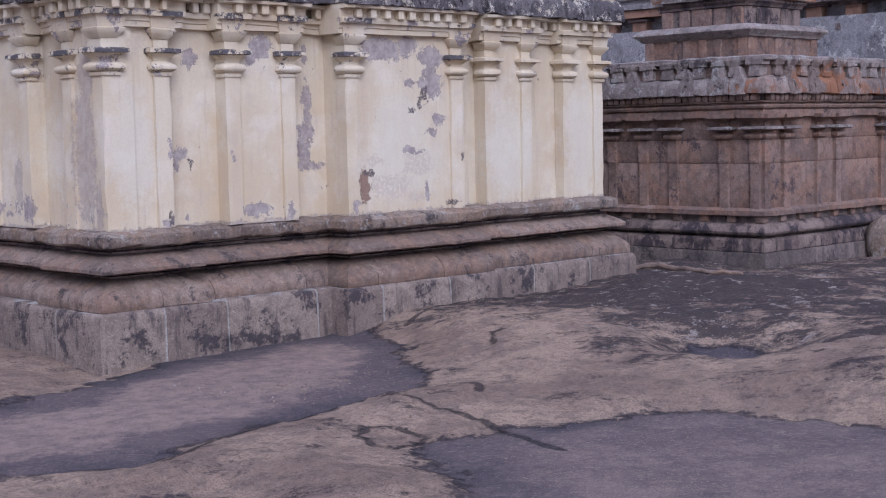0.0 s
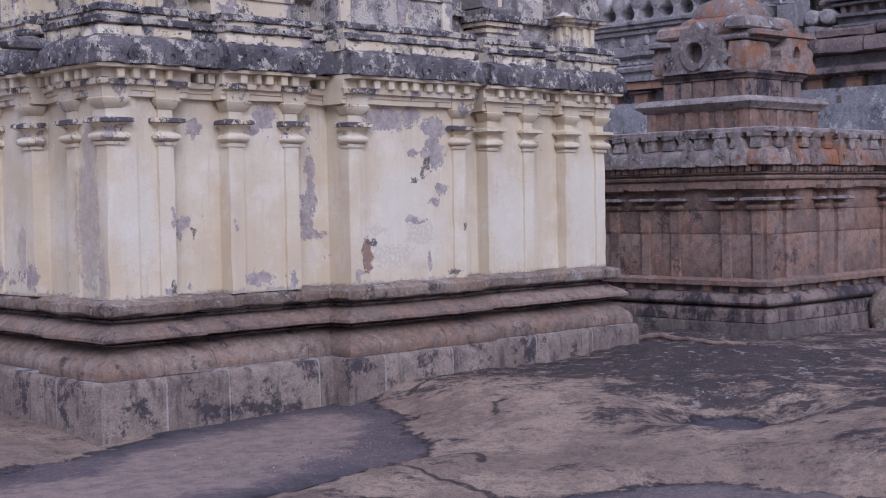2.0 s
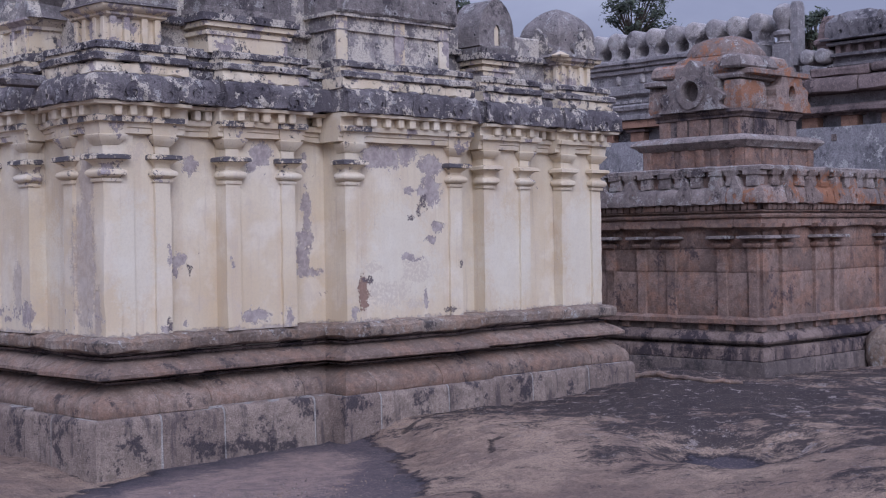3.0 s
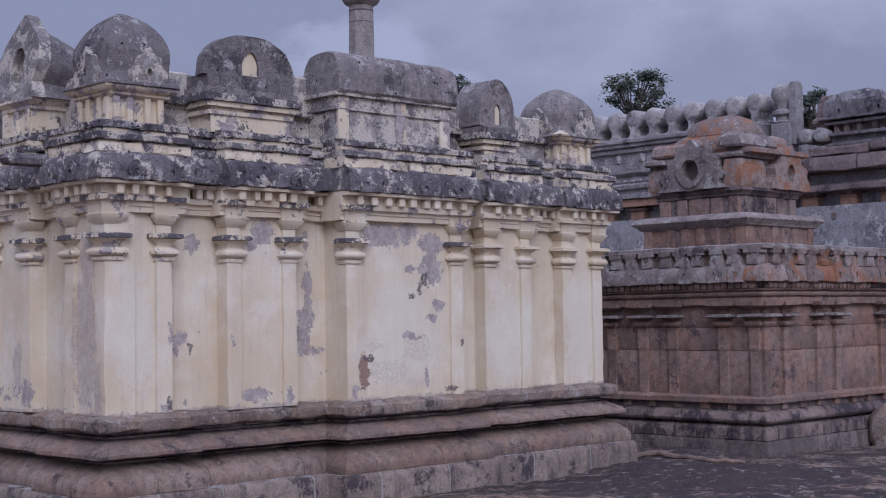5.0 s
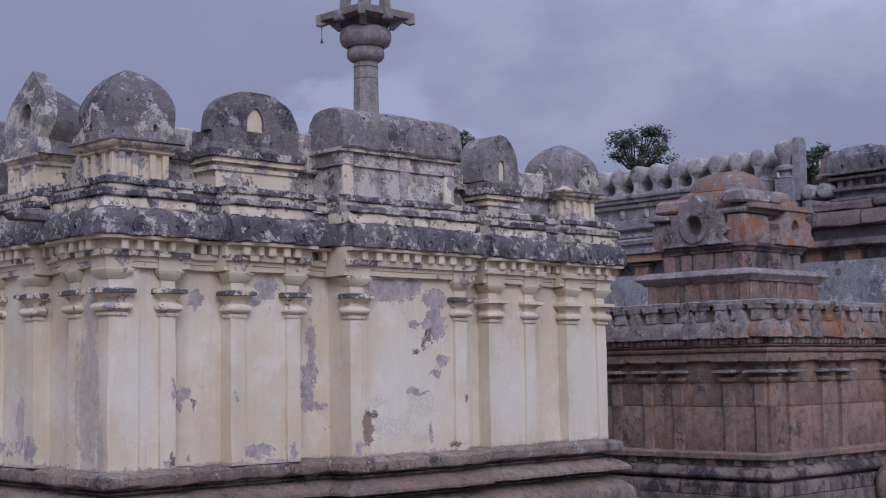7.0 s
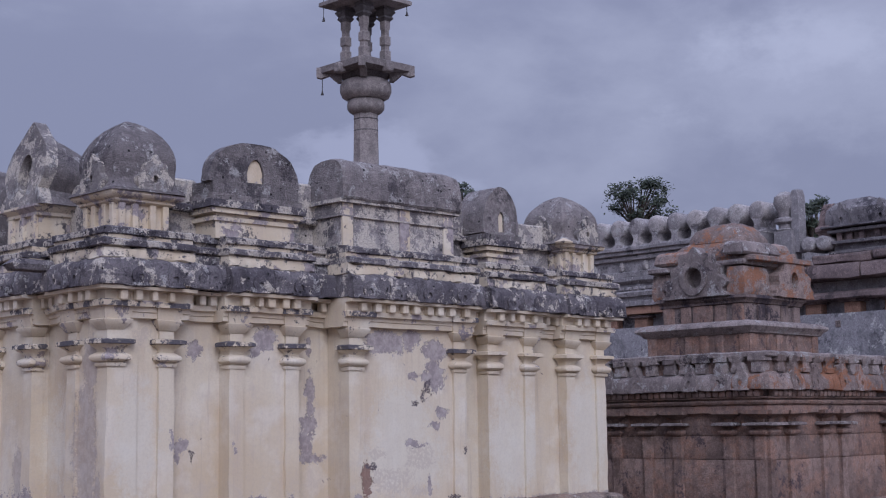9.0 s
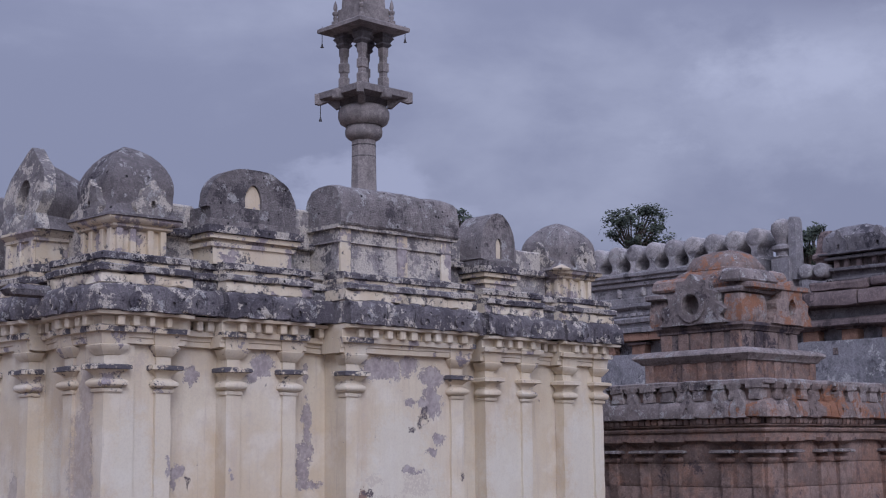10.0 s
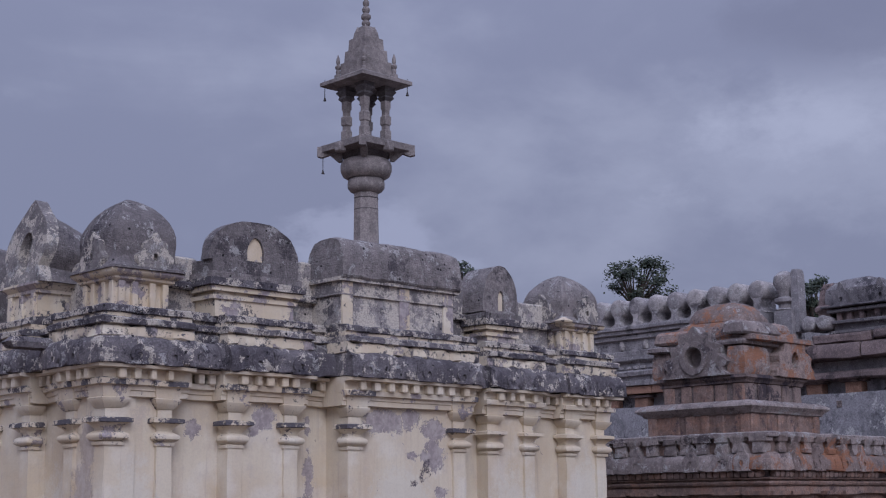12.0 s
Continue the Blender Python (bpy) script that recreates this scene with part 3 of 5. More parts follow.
SCABS = [[(2.14, -5.39), (2.61, -5.19), (3.1, -5.31), (3.31, -5.37), (2.47, -5.8), (2.14, -5.65)], [(2.3, -3.1), (2.9, -3.0), (3.0, -3.5), (2.5, -3.6)], [(4.3, -1.0), (7.2, -0.6), (7.6, -2.6), (5.6, -3.4), (4.2, -2.2)]]
CRACKS = [[(0.24, -3.1), (0.25, -3.67), (0.24, -4.11), (0.15, -4.51), (0.02, -5.05)], [(0.73, -2.98), (0.86, -3.04), (1.03, -3.09), (1.08, -3.22), (1.01, -3.42), (0.85, -3.55)],
          [(-0.62, -3.94), (-0.45, -3.83), (-0.3, -3.93), (-0.26, -4.18), (-0.51, -4.32), (-0.7, -4.38), (-0.74, -4.22), (-0.62, -3.94)], [(2.67, -0.8), (3.34, -0.55), (3.78, -0.45), (4.59, -0.4)],
          [(-1.9, -3.7), (-1.1, -3.3), (-0.3, -3.14)], [(2.2, -2.4), (2.55, -2.05), (2.75, -2.0)]]


def field(px, py, poly):
    """Distance to the edge of an outline, positive inside."""
    best, inside = np.full(px.shape, 1e9), np.zeros(px.shape, bool)
    for (x0, y0), (x1, y1) in zip(poly, poly[1:] + poly[:1]):
        best = np.minimum(best, to_line(px, py, x0, y0, x1, y1))
        cross = ((y0 > py) != (y1 > py)) & (px < (x1 - x0) * (py - y0) / (y1 - y0 + 1e-12) + x0)
        inside ^= cross
    return np.where(inside, best, -best)


def to_line(px, py, x0, y0, x1, y1):
    dx, dy = x1 - x0, y1 - y0
    u = np.clip(((px - x0) * dx + (py - y0) * dy) / (dx * dx + dy * dy), 0, 1)
    return np.hypot(px - x0 - u * dx, py - y0 - u * dy)


def smooth(x, lo, hi):
    u = np.clip((x - lo) / (hi - lo), 0, 1)
    return u * u * (3 - 2 * u)


GROUND = {}


def ground_at(x, y):
    """Height of the rock at a place."""
    i, j = int(np.searchsorted(GROUND["x"], x)), int(np.searchsorted(GROUND["y"], y))
    return float(GROUND["z"][j, i])


def build_ground():
    def spread(lo, hi, step, reach):
        out, v, d = [], lo, step
        while v > -reach:
            d *= 1.35
            v -= d
            out.append(v)
        mid = list(np.arange(lo, hi + step / 2, step))
        right, v, d = [], mid[-1], step
        while v < reach:
            d *= 1.35
            v += d
            right.append(v)
        return np.array(out[::-1] + mid + right)

    xs, ys = spread(-3.4, 11.4, 0.042, 900), spread(-7.4, 0.8, 0.042, 900)
    gx, gy = np.meshgrid(xs, ys)
    basin = np.maximum.reduce([field(gx, gy, b) for b in (BASIN_A, BASIN_B, POOL, HOLLOW)])
    crack = np.full(gx.shape, 9.0)
    for line, wide in zip(CRACKS, (0.016, 0.016, 0.012, 0.014, 0.010, 0.010)):
        for (x0, y0), (x1, y1) in zip(line, line[1:]):
            crack = np.minimum(crack, to_line(gx, gy, x0, y0, x1, y1) - wide)
    rise = 0.15 * smooth(gx, 1.6, 3.6) - 0.09 * smooth(gx, 6.8, 8.6)
    z = -0.02 + 0.075 * smooth(-basin, -0.12, 0.5) + rise * smooth(-basin, -0.3, 0.7) + 0.03 * np.sin(gx * 0.9 + 1.0) * np.cos(gy * 0.8) * smooth(-basin, 0, 1.0)
    wall = np.maximum(np.maximum(-0.3 - gx, gx - 6.9), np.maximum(-0.3 - gy, gy - 6.9))
    near = smooth(wall, 0.9, 0.0)
    foot = -0.03 + 0.17 * smooth(gx, 2.0, 3.3) + 0.02 * smooth(gx, 4, 6.6)
    z = z * (1 - near) + foot * near
    z = z * smooth(np.hypot(gx - 2, gy + 2), 120, 25) - 0.6 * smooth(np.hypot(gx, gy), 40, 200)
    flat = z.ravel()
    fx, fy = gx.ravel(), gy.ravel()
    inner = (fx > -4.5) & (fx < 14) & (fy > -9) & (fy < 4)
    bump = np.zeros_like(flat)
    damp = 1 - 0.8 * smooth(basin.ravel(), -0.05, 0.1)
    for k in np.nonzero(inner)[0]:
        v = Vector((fx[k], fy[k], 0))
        n0 = noise.noise(v * 0.8 + Vector((3, 5, 0))) + 0.45 * noise.noise(v * 2.1) + 0.2 * noise.noise(v * 5.5)
        shelf = sum(min(1.0, max(0.0, (n0 - lo) / 0.05)) for lo in (-0.45, -0.12, 0.16, 0.42))
        bump[k] = (0.020 * noise.noise(v * 1.3) + 0.012 * noise.noise(v * 3.7) + 0.012 * noise.noise(v * 9.0) + 0.019 * shelf - 0.03) * damp[k]
    flat = flat + bump
    GROUND["x"], GROUND["y"], GROUND["z"] = xs, ys, flat.reshape(gx.shape)
    ny, nx = gx.shape
    idx = np.arange(nx * ny).reshape(ny, nx)
    quads = np.stack([idx[:-1, :-1], idx[:-1, 1:], idx[1:, 1:], idx[1:, :-1]], -1).reshape(-1, 4)
    me = bpy.data.meshes.new("ground")
    me.from_pydata(np.stack([fx, fy, flat], 1).tolist(), [], quads.tolist())
    far_dark = smooth(gx, 1.8, 4.2) * smooth(gy, -6.0, -4.0) * smooth(gx, 13, 10)
    for patch in SCABS:
        far_dark = far_dark + 0.55 * smooth(field(gx, gy, patch), -0.25, 0.2)
    for name, values in (("basin", basin), ("crack", crack), ("dark", far_dark)):
        me.attributes.new(name, "FLOAT", "POINT").data.foreach_set("value", np.clip(values, -9, 9).ravel().astype(np.float32))
    me.polygons.foreach_set("use_smooth", [True] * len(me.polygons))
    me.materials.append(ROCK)
    return tagged(new("ground", me), "bare brown granite bedrock with dark shallow basins and cracks", "rock ground", kind="structure")


build_ground()


def gravel():
    """Small stones lying on the rock, mostly in the basin beside the shrine."""
    r = random.Random(5)
    verts, faces = [], []
    for k in range(300):
        x, y = r.gauss(0.1, 0.5), r.gauss(-2.05, 0.3)
        s = r.uniform(0.004, 0.011)
        i, z = len(verts), ground_at(x, y) + 0.004
        verts += [(x - s, y - s * 0.8, z - 0.01), (x + s * 1.2, y - s, z - 0.01), (x + s, y + s, z - 0.01), (x - s * 0.8, y + s * 1.1, z - 0.01), (x + s * 0.1, y, z + s)]
        faces += [(i, i + 1, i + 4), (i + 1, i + 2, i + 4), (i + 2, i + 3, i + 4), (i + 3, i, i + 4)]
    me = bpy.data.meshes.new("gravel")
    me.from_pydata(verts, [], faces)
    me.materials.append(LEDGE)
    return tagged(new("gravel", me), "small brown and pale stones scattered on the rock", "gravel", kind="stuff")


gravel()

# ---- the whitewashed shrine ----
LONG = 6.55
BAYS = [(0.0, 0.67, 0.0), (1.23, 2.02, 0.04), (2.50, 4.07, 0.20), (4.56, 5.29, 0.04), (5.86, LONG, 0.0)]  # from, to, out
GAP = -0.13
shrine = thing("shrine", "small whitewashed stone shrine with peeling plaster and blackened domed parapet", "shrine")

PLAN = [(LONG, LONG), (LONG, 0), (5.29, 0), (5.29, -0.04), (4.07, -0.04), (4.07, -0.2), (2.5, -0.2), (2.5, 0.04), (0.67, 0.04), (0.67, 0), (0, 0),
        (0, 0.67), (0.04, 0.67), (0.04, 2.5), (-0.2, 2.5), (-0.2, 4.07), (-0.04, 4.07), (-0.04, LONG), (LONG, LONG)][::-1]

# the upper courses step back further between the bays
PLAN_UP = [(x + (0.06 if x == 0.04 else 0), y + (0.06 if y == 0.04 else 0)) for x, y in PLAN]
FOOT = [(0.27, -0.35), (0.268, 0.0), (0.262, 0.37), (0.254, 0.405), (0.235, 0.428), (0.17, 0.438)]
ROUND = [(0.20, 0.425), (0.212, 0.44), (0.214, 0.495), (0.205, 0.535), (0.175, 0.572), (0.12, 0.615), (0.06, 0.652), (-0.04, 0.69)]
THROAT = [(-0.03, 0.66), (-0.03, 0.765)]
FILLET = [(0.03, 0.727), (0.055, 0.73), (0.06, 0.741), (0.03, 0.745)]
BAND = [(0.05, 0.742), (0.165, 0.746), (0.185, 0.755), (0.185, 0.785), (0.15, 0.812), (0.09, 0.85), (0.03, 0.882), (-0.05, 0.892)]
THROAT_UP = [(-0.03, 0.87), (-0.03, 0.975)]
FILLET_UP = [(0.03, 0.945), (0.05, 0.948), (0.055, 0.962), (0.03, 0.965)]
LEDGE_P = [(0.08, 0.958), (0.11, 0.965), (0.125, 0.985), (0.125, 1.055), (0.10, 1.075), (0.05, 1.09), (-0.02, 1.10)]

part("mortar_bed", course(PLAN, [(e - 0.008, z) for e, z in FOOT], 0.004, 0.12, 0.2), MORTAR, shrine, "pale mortar in the joints")
part("mortar_bed", course(PLAN_UP, [(e - 0.012, z) for e, z in ROUND], 0.004, 0.12, 0.2), MORTAR, shrine, "pale mortar in the joints")
for piece in cut(PLAN, (0.86, 0.72, 1.02, 0.66, 0.9), 0.024):
    part("foot_stone", course(piece, FOOT, 0.010, 0.09), PLINTH_LOW, shrine)
for piece in cut(PLAN_UP, (0.7, 1.05, 0.62, 0.88), 0.009):
    part("rounded_stone", course(piece, ROUND, 0.009, 0.09), PLINTH, shrine)
for piece in cut(PLAN_UP, (1.1, 0.85, 1.3), 0.003):
    part("band_stone", course(piece, BAND, 0.008, 0.09), PLINTH, shrine)
for piece in cut(PLAN_UP, (0.8, 1.2, 0.95), 0.003):
    part("ledge_stone", course(piece, LEDGE_P, 0.018, 0.05, scale=5), LEDGE, shrine)
# recess courses darker than their neighbours: the grooves' shade is put into the colour
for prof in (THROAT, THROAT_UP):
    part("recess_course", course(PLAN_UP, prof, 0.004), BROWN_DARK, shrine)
# fillets darkened as well, to paint in the shadow lines under ledge and band
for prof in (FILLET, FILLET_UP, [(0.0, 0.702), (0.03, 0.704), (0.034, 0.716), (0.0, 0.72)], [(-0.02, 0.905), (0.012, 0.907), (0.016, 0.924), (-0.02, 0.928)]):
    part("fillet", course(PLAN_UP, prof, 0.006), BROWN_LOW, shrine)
part("wall_core", box(0.13, LONG - 0.13, 0.13, LONG - 0.13, 0.9, 3.2, 0, 0), LIME, shrine)


def face(side):
    """Maps (along, out, height) of one front to the plan."""
    return (lambda s, o: (s, -o)) if side == "south" else (lambda s, o: (-o, s))


def block(side, s0, s1, o0, o1):
    f = face(side)
    (xa, ya), (xb, yb) = f(s0, o0), f(s1, o1)
    return min(xa, xb), max(xa, xb), min(ya, yb), max(ya, yb)


def run(side, s0, s1, o):
    """A plan line along a front, heading so that out is to its right."""
    f = face(side)
    return [f(s0, o), f(s1, o)] if side == "south" else [f(s1, o), f(s0, o)]


SHAFT = [(0.0, 1.09), (0.0, 2.43)]
CAPITAL = [(0.014, 2.42), (0.018, 2.43), (0.018, 2.448), (0.006, 2.456), (0.034, 2.464), (0.052, 2.482), (0.054, 2.502), (0.046, 2.52), (0.018, 2.536), (0.002, 2.546), (0.004, 2.566), (0.022, 2.588), (0.052, 2.61), (0.062, 2.616)]
ABACUS = [(0.066, 2.615), (0.078, 2.62), (0.076, 2.652), (0.05, 2.664)]
STEM = [(-0.005, 2.66), (-0.005, 2.76)]
BRACKET = [(-0.002, 2.735), (0.008, 2.742), (0.03, 2.77), (0.055, 2.805), (0.058, 2.82), (0.042, 2.826), (0.046, 2.86), (0.06, 2.93)]
TOP_PLATE = [(0.095, 2.932), (0.10, 2.975), (0.085, 2.986)]


def pilaster(side, s, half, out, corner=0, plain_top=False):
    """A pilaster with capital, abacus and bracket; corner: -1 or 1 where it turns the corner at that end."""
    def rings(profile, k=1.0):
        rows = []
        for e, z in profile:
            e *= k
            if corner:
                if corner < 0:
                    x0, x1, y0, y1 = -out - e, s + half + e, -out - e, s + half + e
                else:
                    x0, x1, y0, y1 = s - half - e, LONG + out + e, -out - e, LONG - s + half + e
            else:
                x0, x1, y0, y1 = block(side, s - half - e, s + half + e, out - 0.12, out + e)
            rows.append((x0, x1, y0, y1, z))
        return rows

    shaft_z = [(0.0, 1.09 + 1.34 * k / 8) for k in range(9)]
    p = part("pilaster", stack(rings(shaft_z), 0.010), LIME, shrine)
    part("capital", stack(rings(CAPITAL), 0.008, 9.0, 0.0 if corner else 0.12), LIME_AGED if not plain_top else LIME, p)
    part("abacus", stack(rings(ABACUS), 0.011), LIME_BLACK if not plain_top else LIME_AGED, p, "blackened abacus slab")
    part("stem", stack(rings(STEM), 0.003), LIME, p)
    part("bracket", stack(rings(BRACKET), 0.010), LIME_AGED if not plain_top else LIME, p)
    part("top_plate", stack(rings(TOP_PLATE), 0.011), LIME_BLACK if not plain_top else LIME_AGED, p)


def dentil_mesh():
    return settle(box(-0.036, 0.036, -0.045, 0.05, 0, 0.1, 0.006, 0.01))


DENTIL = dentil_mesh()
BEAM = [(0.01, 2.835), (0.03, 2.84), (0.032, 2.885), (0.045, 2.89), (0.048, 2.925), (0.085, 2.932), (0.095, 2.978), (0.04, 2.988)]
FRIEZE = [(0.06, 2.98), (0.064, 3.09)]
CEIL = [(0.09, 3.066), (0.160, 3.070), (0.166, 3.098), (0.10, 3.11)]
KAPOTA = [(0.10, 3.112), (0.178, 3.10), (0.192, 3.108), (0.194, 3.15), (0.19, 3.20), (0.182, 3.25), (0.168, 3.295), (0.14, 3.33), (0.09, 3.345)]
RUBBLE = [(0.10, 3.33), (0.115, 3.345), (0.11, 3.42), (0.09, 3.44)]
SLAB_A = [(0.12, 3.438), (0.14, 3.445), (0.14, 3.49), (0.11, 3.505)]
NECK_A = [(0.075, 3.50), (0.075, 3.545)]
SLAB_B = [(0.085, 3.54), (0.10, 3.548), (0.10, 3.595), (0.07, 3.61), (-0.05, 3.62)]


def kudu_mesh(width=0.17, height=0.17):
    return settle(gable(horseshoe(width, height), oval(width * 0.30, height * 0.34, height * 0.42), 0.10, 0.05, lambda a, b, o: (a, -o, b), 0.008))


KUDU = kudu_mesh()


def small(name, mesh, mat, parent, side, s, o, z, tilt=0.0, size=1.0):
    """A small piece set on a front, sharing its mesh."""
    if not mesh.materials:
        mesh.materials.append(mat)
    x, y = face(side)(s, o)
    ob = new(name, mesh)
    ob.parent = parent
    ob.matrix_basis = pose(x, y, z, tilt, 0, 0 if side == "south" else -90) @ Matrix.Scale(size, 4)
    return ob


def entablature(lines):
    part("beam", course(lines, BEAM, 0.009), LIME_WORN, shrine)
    part("frieze", course(lines, FRIEZE, 0.004), LIME, shrine)
    part("eave_soffit", course(lines, CEIL, 0.006, 0.07), LIME, shrine)
    for piece in cut(lines, (0.47, 0.36, 0.55), 0.006):
        part("eave_stone", course(piece, KAPOTA, 0.026, 0.035, scale=9), EAVE, shrine, "black crusted eave with pale lichen")
    part("rubble_course", course(lines, RUBBLE, 0.022, 0.045, scale=11), LIME_RUBBLE, shrine)
    part("roof_slab", course(lines, SLAB_A, 0.012, 0.08, scale=8), CRUST, shrine)
    part("neck_course", course(lines, NECK_A, 0.006), LIME_RUBBLE, shrine)
    part("upper_slab", course(lines, SLAB_B, 0.010, 0.08, scale=8), CRUST, shrine)


def dents(side, s0, s1, out):
    r = random.Random(int(s0 * 100) + len(side))
    n = max(2, round((s1 - s0) / 0.165))
    for k in range(n):
        ob = small("dentil", DENTIL, LIME, shrine, side, s0 + (k + 0.5 + r.uniform(-0.14, 0.14)) * (s1 - s0) / n, out + 0.09, 2.980, 0.0, r.uniform(0.88, 1.0))
        ob.scale.x *= r.uniform(0.75, 1.25)


corner_lines = {0: [(0, 0.80), (0, 0), (0.80, 0)], 4: [(5.74, 0), (LONG, 0), (LONG, 0.8)]}
for side in ("south", "west"):
    last = 5 if side == "south" else 3
    for i, (s0, s1, out) in enumerate(BAYS[:last]):
        panel = out - 0.03
        bounds = block(side, s0 + 0.005, s1 - 0.005, -0.3, panel)
        part("wall_panel", box(*bounds, 1.085, 3.10, 0.0, 0.0), LIME, shrine)
        half = 0.078 if i != 2 else 0.085
        plain_top = i == 4 or (i == 3) or (i == 2 and side == "west")
        if i == 0:
            if side == "south":
                pilaster(side, 0.078, half, 0.0, -1)
            pilaster(side, s1 - half + 0.0, half, out)
        elif i == 4:
            pilaster(side, s0 + half, half, out, 0, True)
            pilaster(side, s1 - half, half, 0.0, 1, True)
        else:
            pilaster(side, s0 + half, half, out, 0, plain_top)
            pilaster(side, s1 - half, half, out, 0, plain_top)
        if i in corner_lines:
            if side == "south":
                entablature(corner_lines[i])
        else:
            entablature(run(side, s0 - 0.10, s1 + 0.10, out))
        dents(side, s0 + 0.02, s1 - 0.02, out)
        # horseshoe bosses on the eave
        for s in ((s0 + 0.2, s1 - 0.12) if s1 - s0 < 1 else (s0 + 0.1, (s0 + s1) / 2 + 0.1, s1 - 0.2)):
            small("eave_boss", KUDU, EAVE, shrine, side, s, out + 0.215, 3.10, -4)
    for (a0, a1, ao), (b0, b1, bo) in zip(BAYS[:last], BAYS[1:last] + ([BAYS[3]] if last == 3 else [])):
        lines = run(side, a1 - 0.02, b0 + 0.02, GAP + 0.02)
        part("beam", course(lines, BEAM, 0.009), LIME_WORN, shrine)
        part("eave_soffit", course(lines, CEIL, 0.005), LIME_AGED, shrine)
        part("eave_stone", course([(x, y - 0.07) if side == "south" else (x - 0.07, y) for x, y in lines], KAPOTA, 0.018, 0.05), EAVE, shrine)
        for prof in (RUBBLE, SLAB_A, SLAB_B):
            part("recessed_slab", course(lines, prof, 0.012, 0.07), CRUST, shrine)
        dents(side, a1 + 0.06, b0 - 0.06, GAP + 0.02)
part("roof", box(0.05, LONG - 0.05, 0.05, LONG - 0.05, 3.45, 3.63, 0, 0), CRUST, shrine)


# ---- the parapet of the shrine ----
GABLE = stone("worn_gable_plaster", (0.34, 0.31, 0.285), (0.2, 0.182, 0.18), (0.055, 0.05, 0.058), 0.5, lichen=0.6, white=0.8, bump=1.0)


def leaf(width, height, lobes=9, n=36):
    """Outline of a carved leafy gable, its foot at height 0."""
    pts = []
    for k in range(n + 1):
        a = math.pi * (1.06 - 1.12 * k / n)
        r = 1.0 + 0.09 * math.cos(lobes * (a - math.pi / 2)) + 0.16 * max(0.0, math.sin(a)) ** 8
        pts.append((width / 2 * r * math.cos(a) * (1.0 - 0.18 * max(0.0, math.sin(a))), max(0.01, height * (0.22 + 0.66 * r * math.sin(a)))))
    return [(-width * 0.56, 0.0), *pts, (width * 0.56, 0.0)]


def kuta(cx, cy, mats, top):
    """A square domed pavilion of the parapet, with its neck, eave and gables."""
    h = 0.255
    e = part("corner_pavilion", stack([(cx - h - x, cx + h + x, cy - h - x, cy + h + x, z) for x, z in ((0.03, 3.60), (0.03, 3.635), (0, 3.64), (0, 3.84))], 0.006), LIME_STAINED, shrine, "pale plastered neck of a domed pavilion")
    for side, sx, sy in (("south", 0, -1), ("west", -1, 0)):
        for d in (-0.22, -0.09, 0.09, 0.22):
            x, y = (cx + d, cy - h - 0.01) if side == "south" else (cx - h - 0.01, cy + d)
            part("small_pilaster", box(x - 0.03, x + 0.03, y - 0.03, y + 0.03, 3.605, 3.845, 0.003, 0.005), LIME_STAINED, e)
    part("pavilion_eave", stack([(cx - h - x, cx + h + x, cy - h - x, cy + h + x, z) for x, z in ((0.015, 3.835), (0.05, 3.86), (0.05, 3.88), (0.095, 3.90), (0.11, 3.925), (0.105, 3.945))], 0.010), LIME_STAINED, e)
    k = (top - 3.94) / 0.69
    prof = [(r, 3.94 + (z - 3.94) * k) for r, z in ((0.385, 3.94), (0.38, 3.962), (0.345, 3.985), (0.32, 4.02), (0.310, 4.07), (0.313, 4.14), (0.318, 4.21), (0.315, 4.28), (0.298, 4.35), (0.266, 4.42), (0.222, 4.485), (0.165, 4.545), (0.105, 4.59), (0.055, 4.618), (0.015, 4.63))]
    part("dome", stack([(cx - r, cx + r, cy - r, cy + r, z) for r, z in prof], 0.010, 5.0, 0.06), mats, e, smooth=24)
    for side in ("south", "west"):
        f = to_south(cx + 0.06, cy - 0.375, 3.945) if side == "south" else to_west(cx - 0.375, cy - 0.02, 3.945)
        part("dome_gable", gable(leaf(0.36, 0.33), oval(0.05, 0.07, 0.12), 0.16, 0.05, f, 0.012), GABLE, e, "worn carved gable")


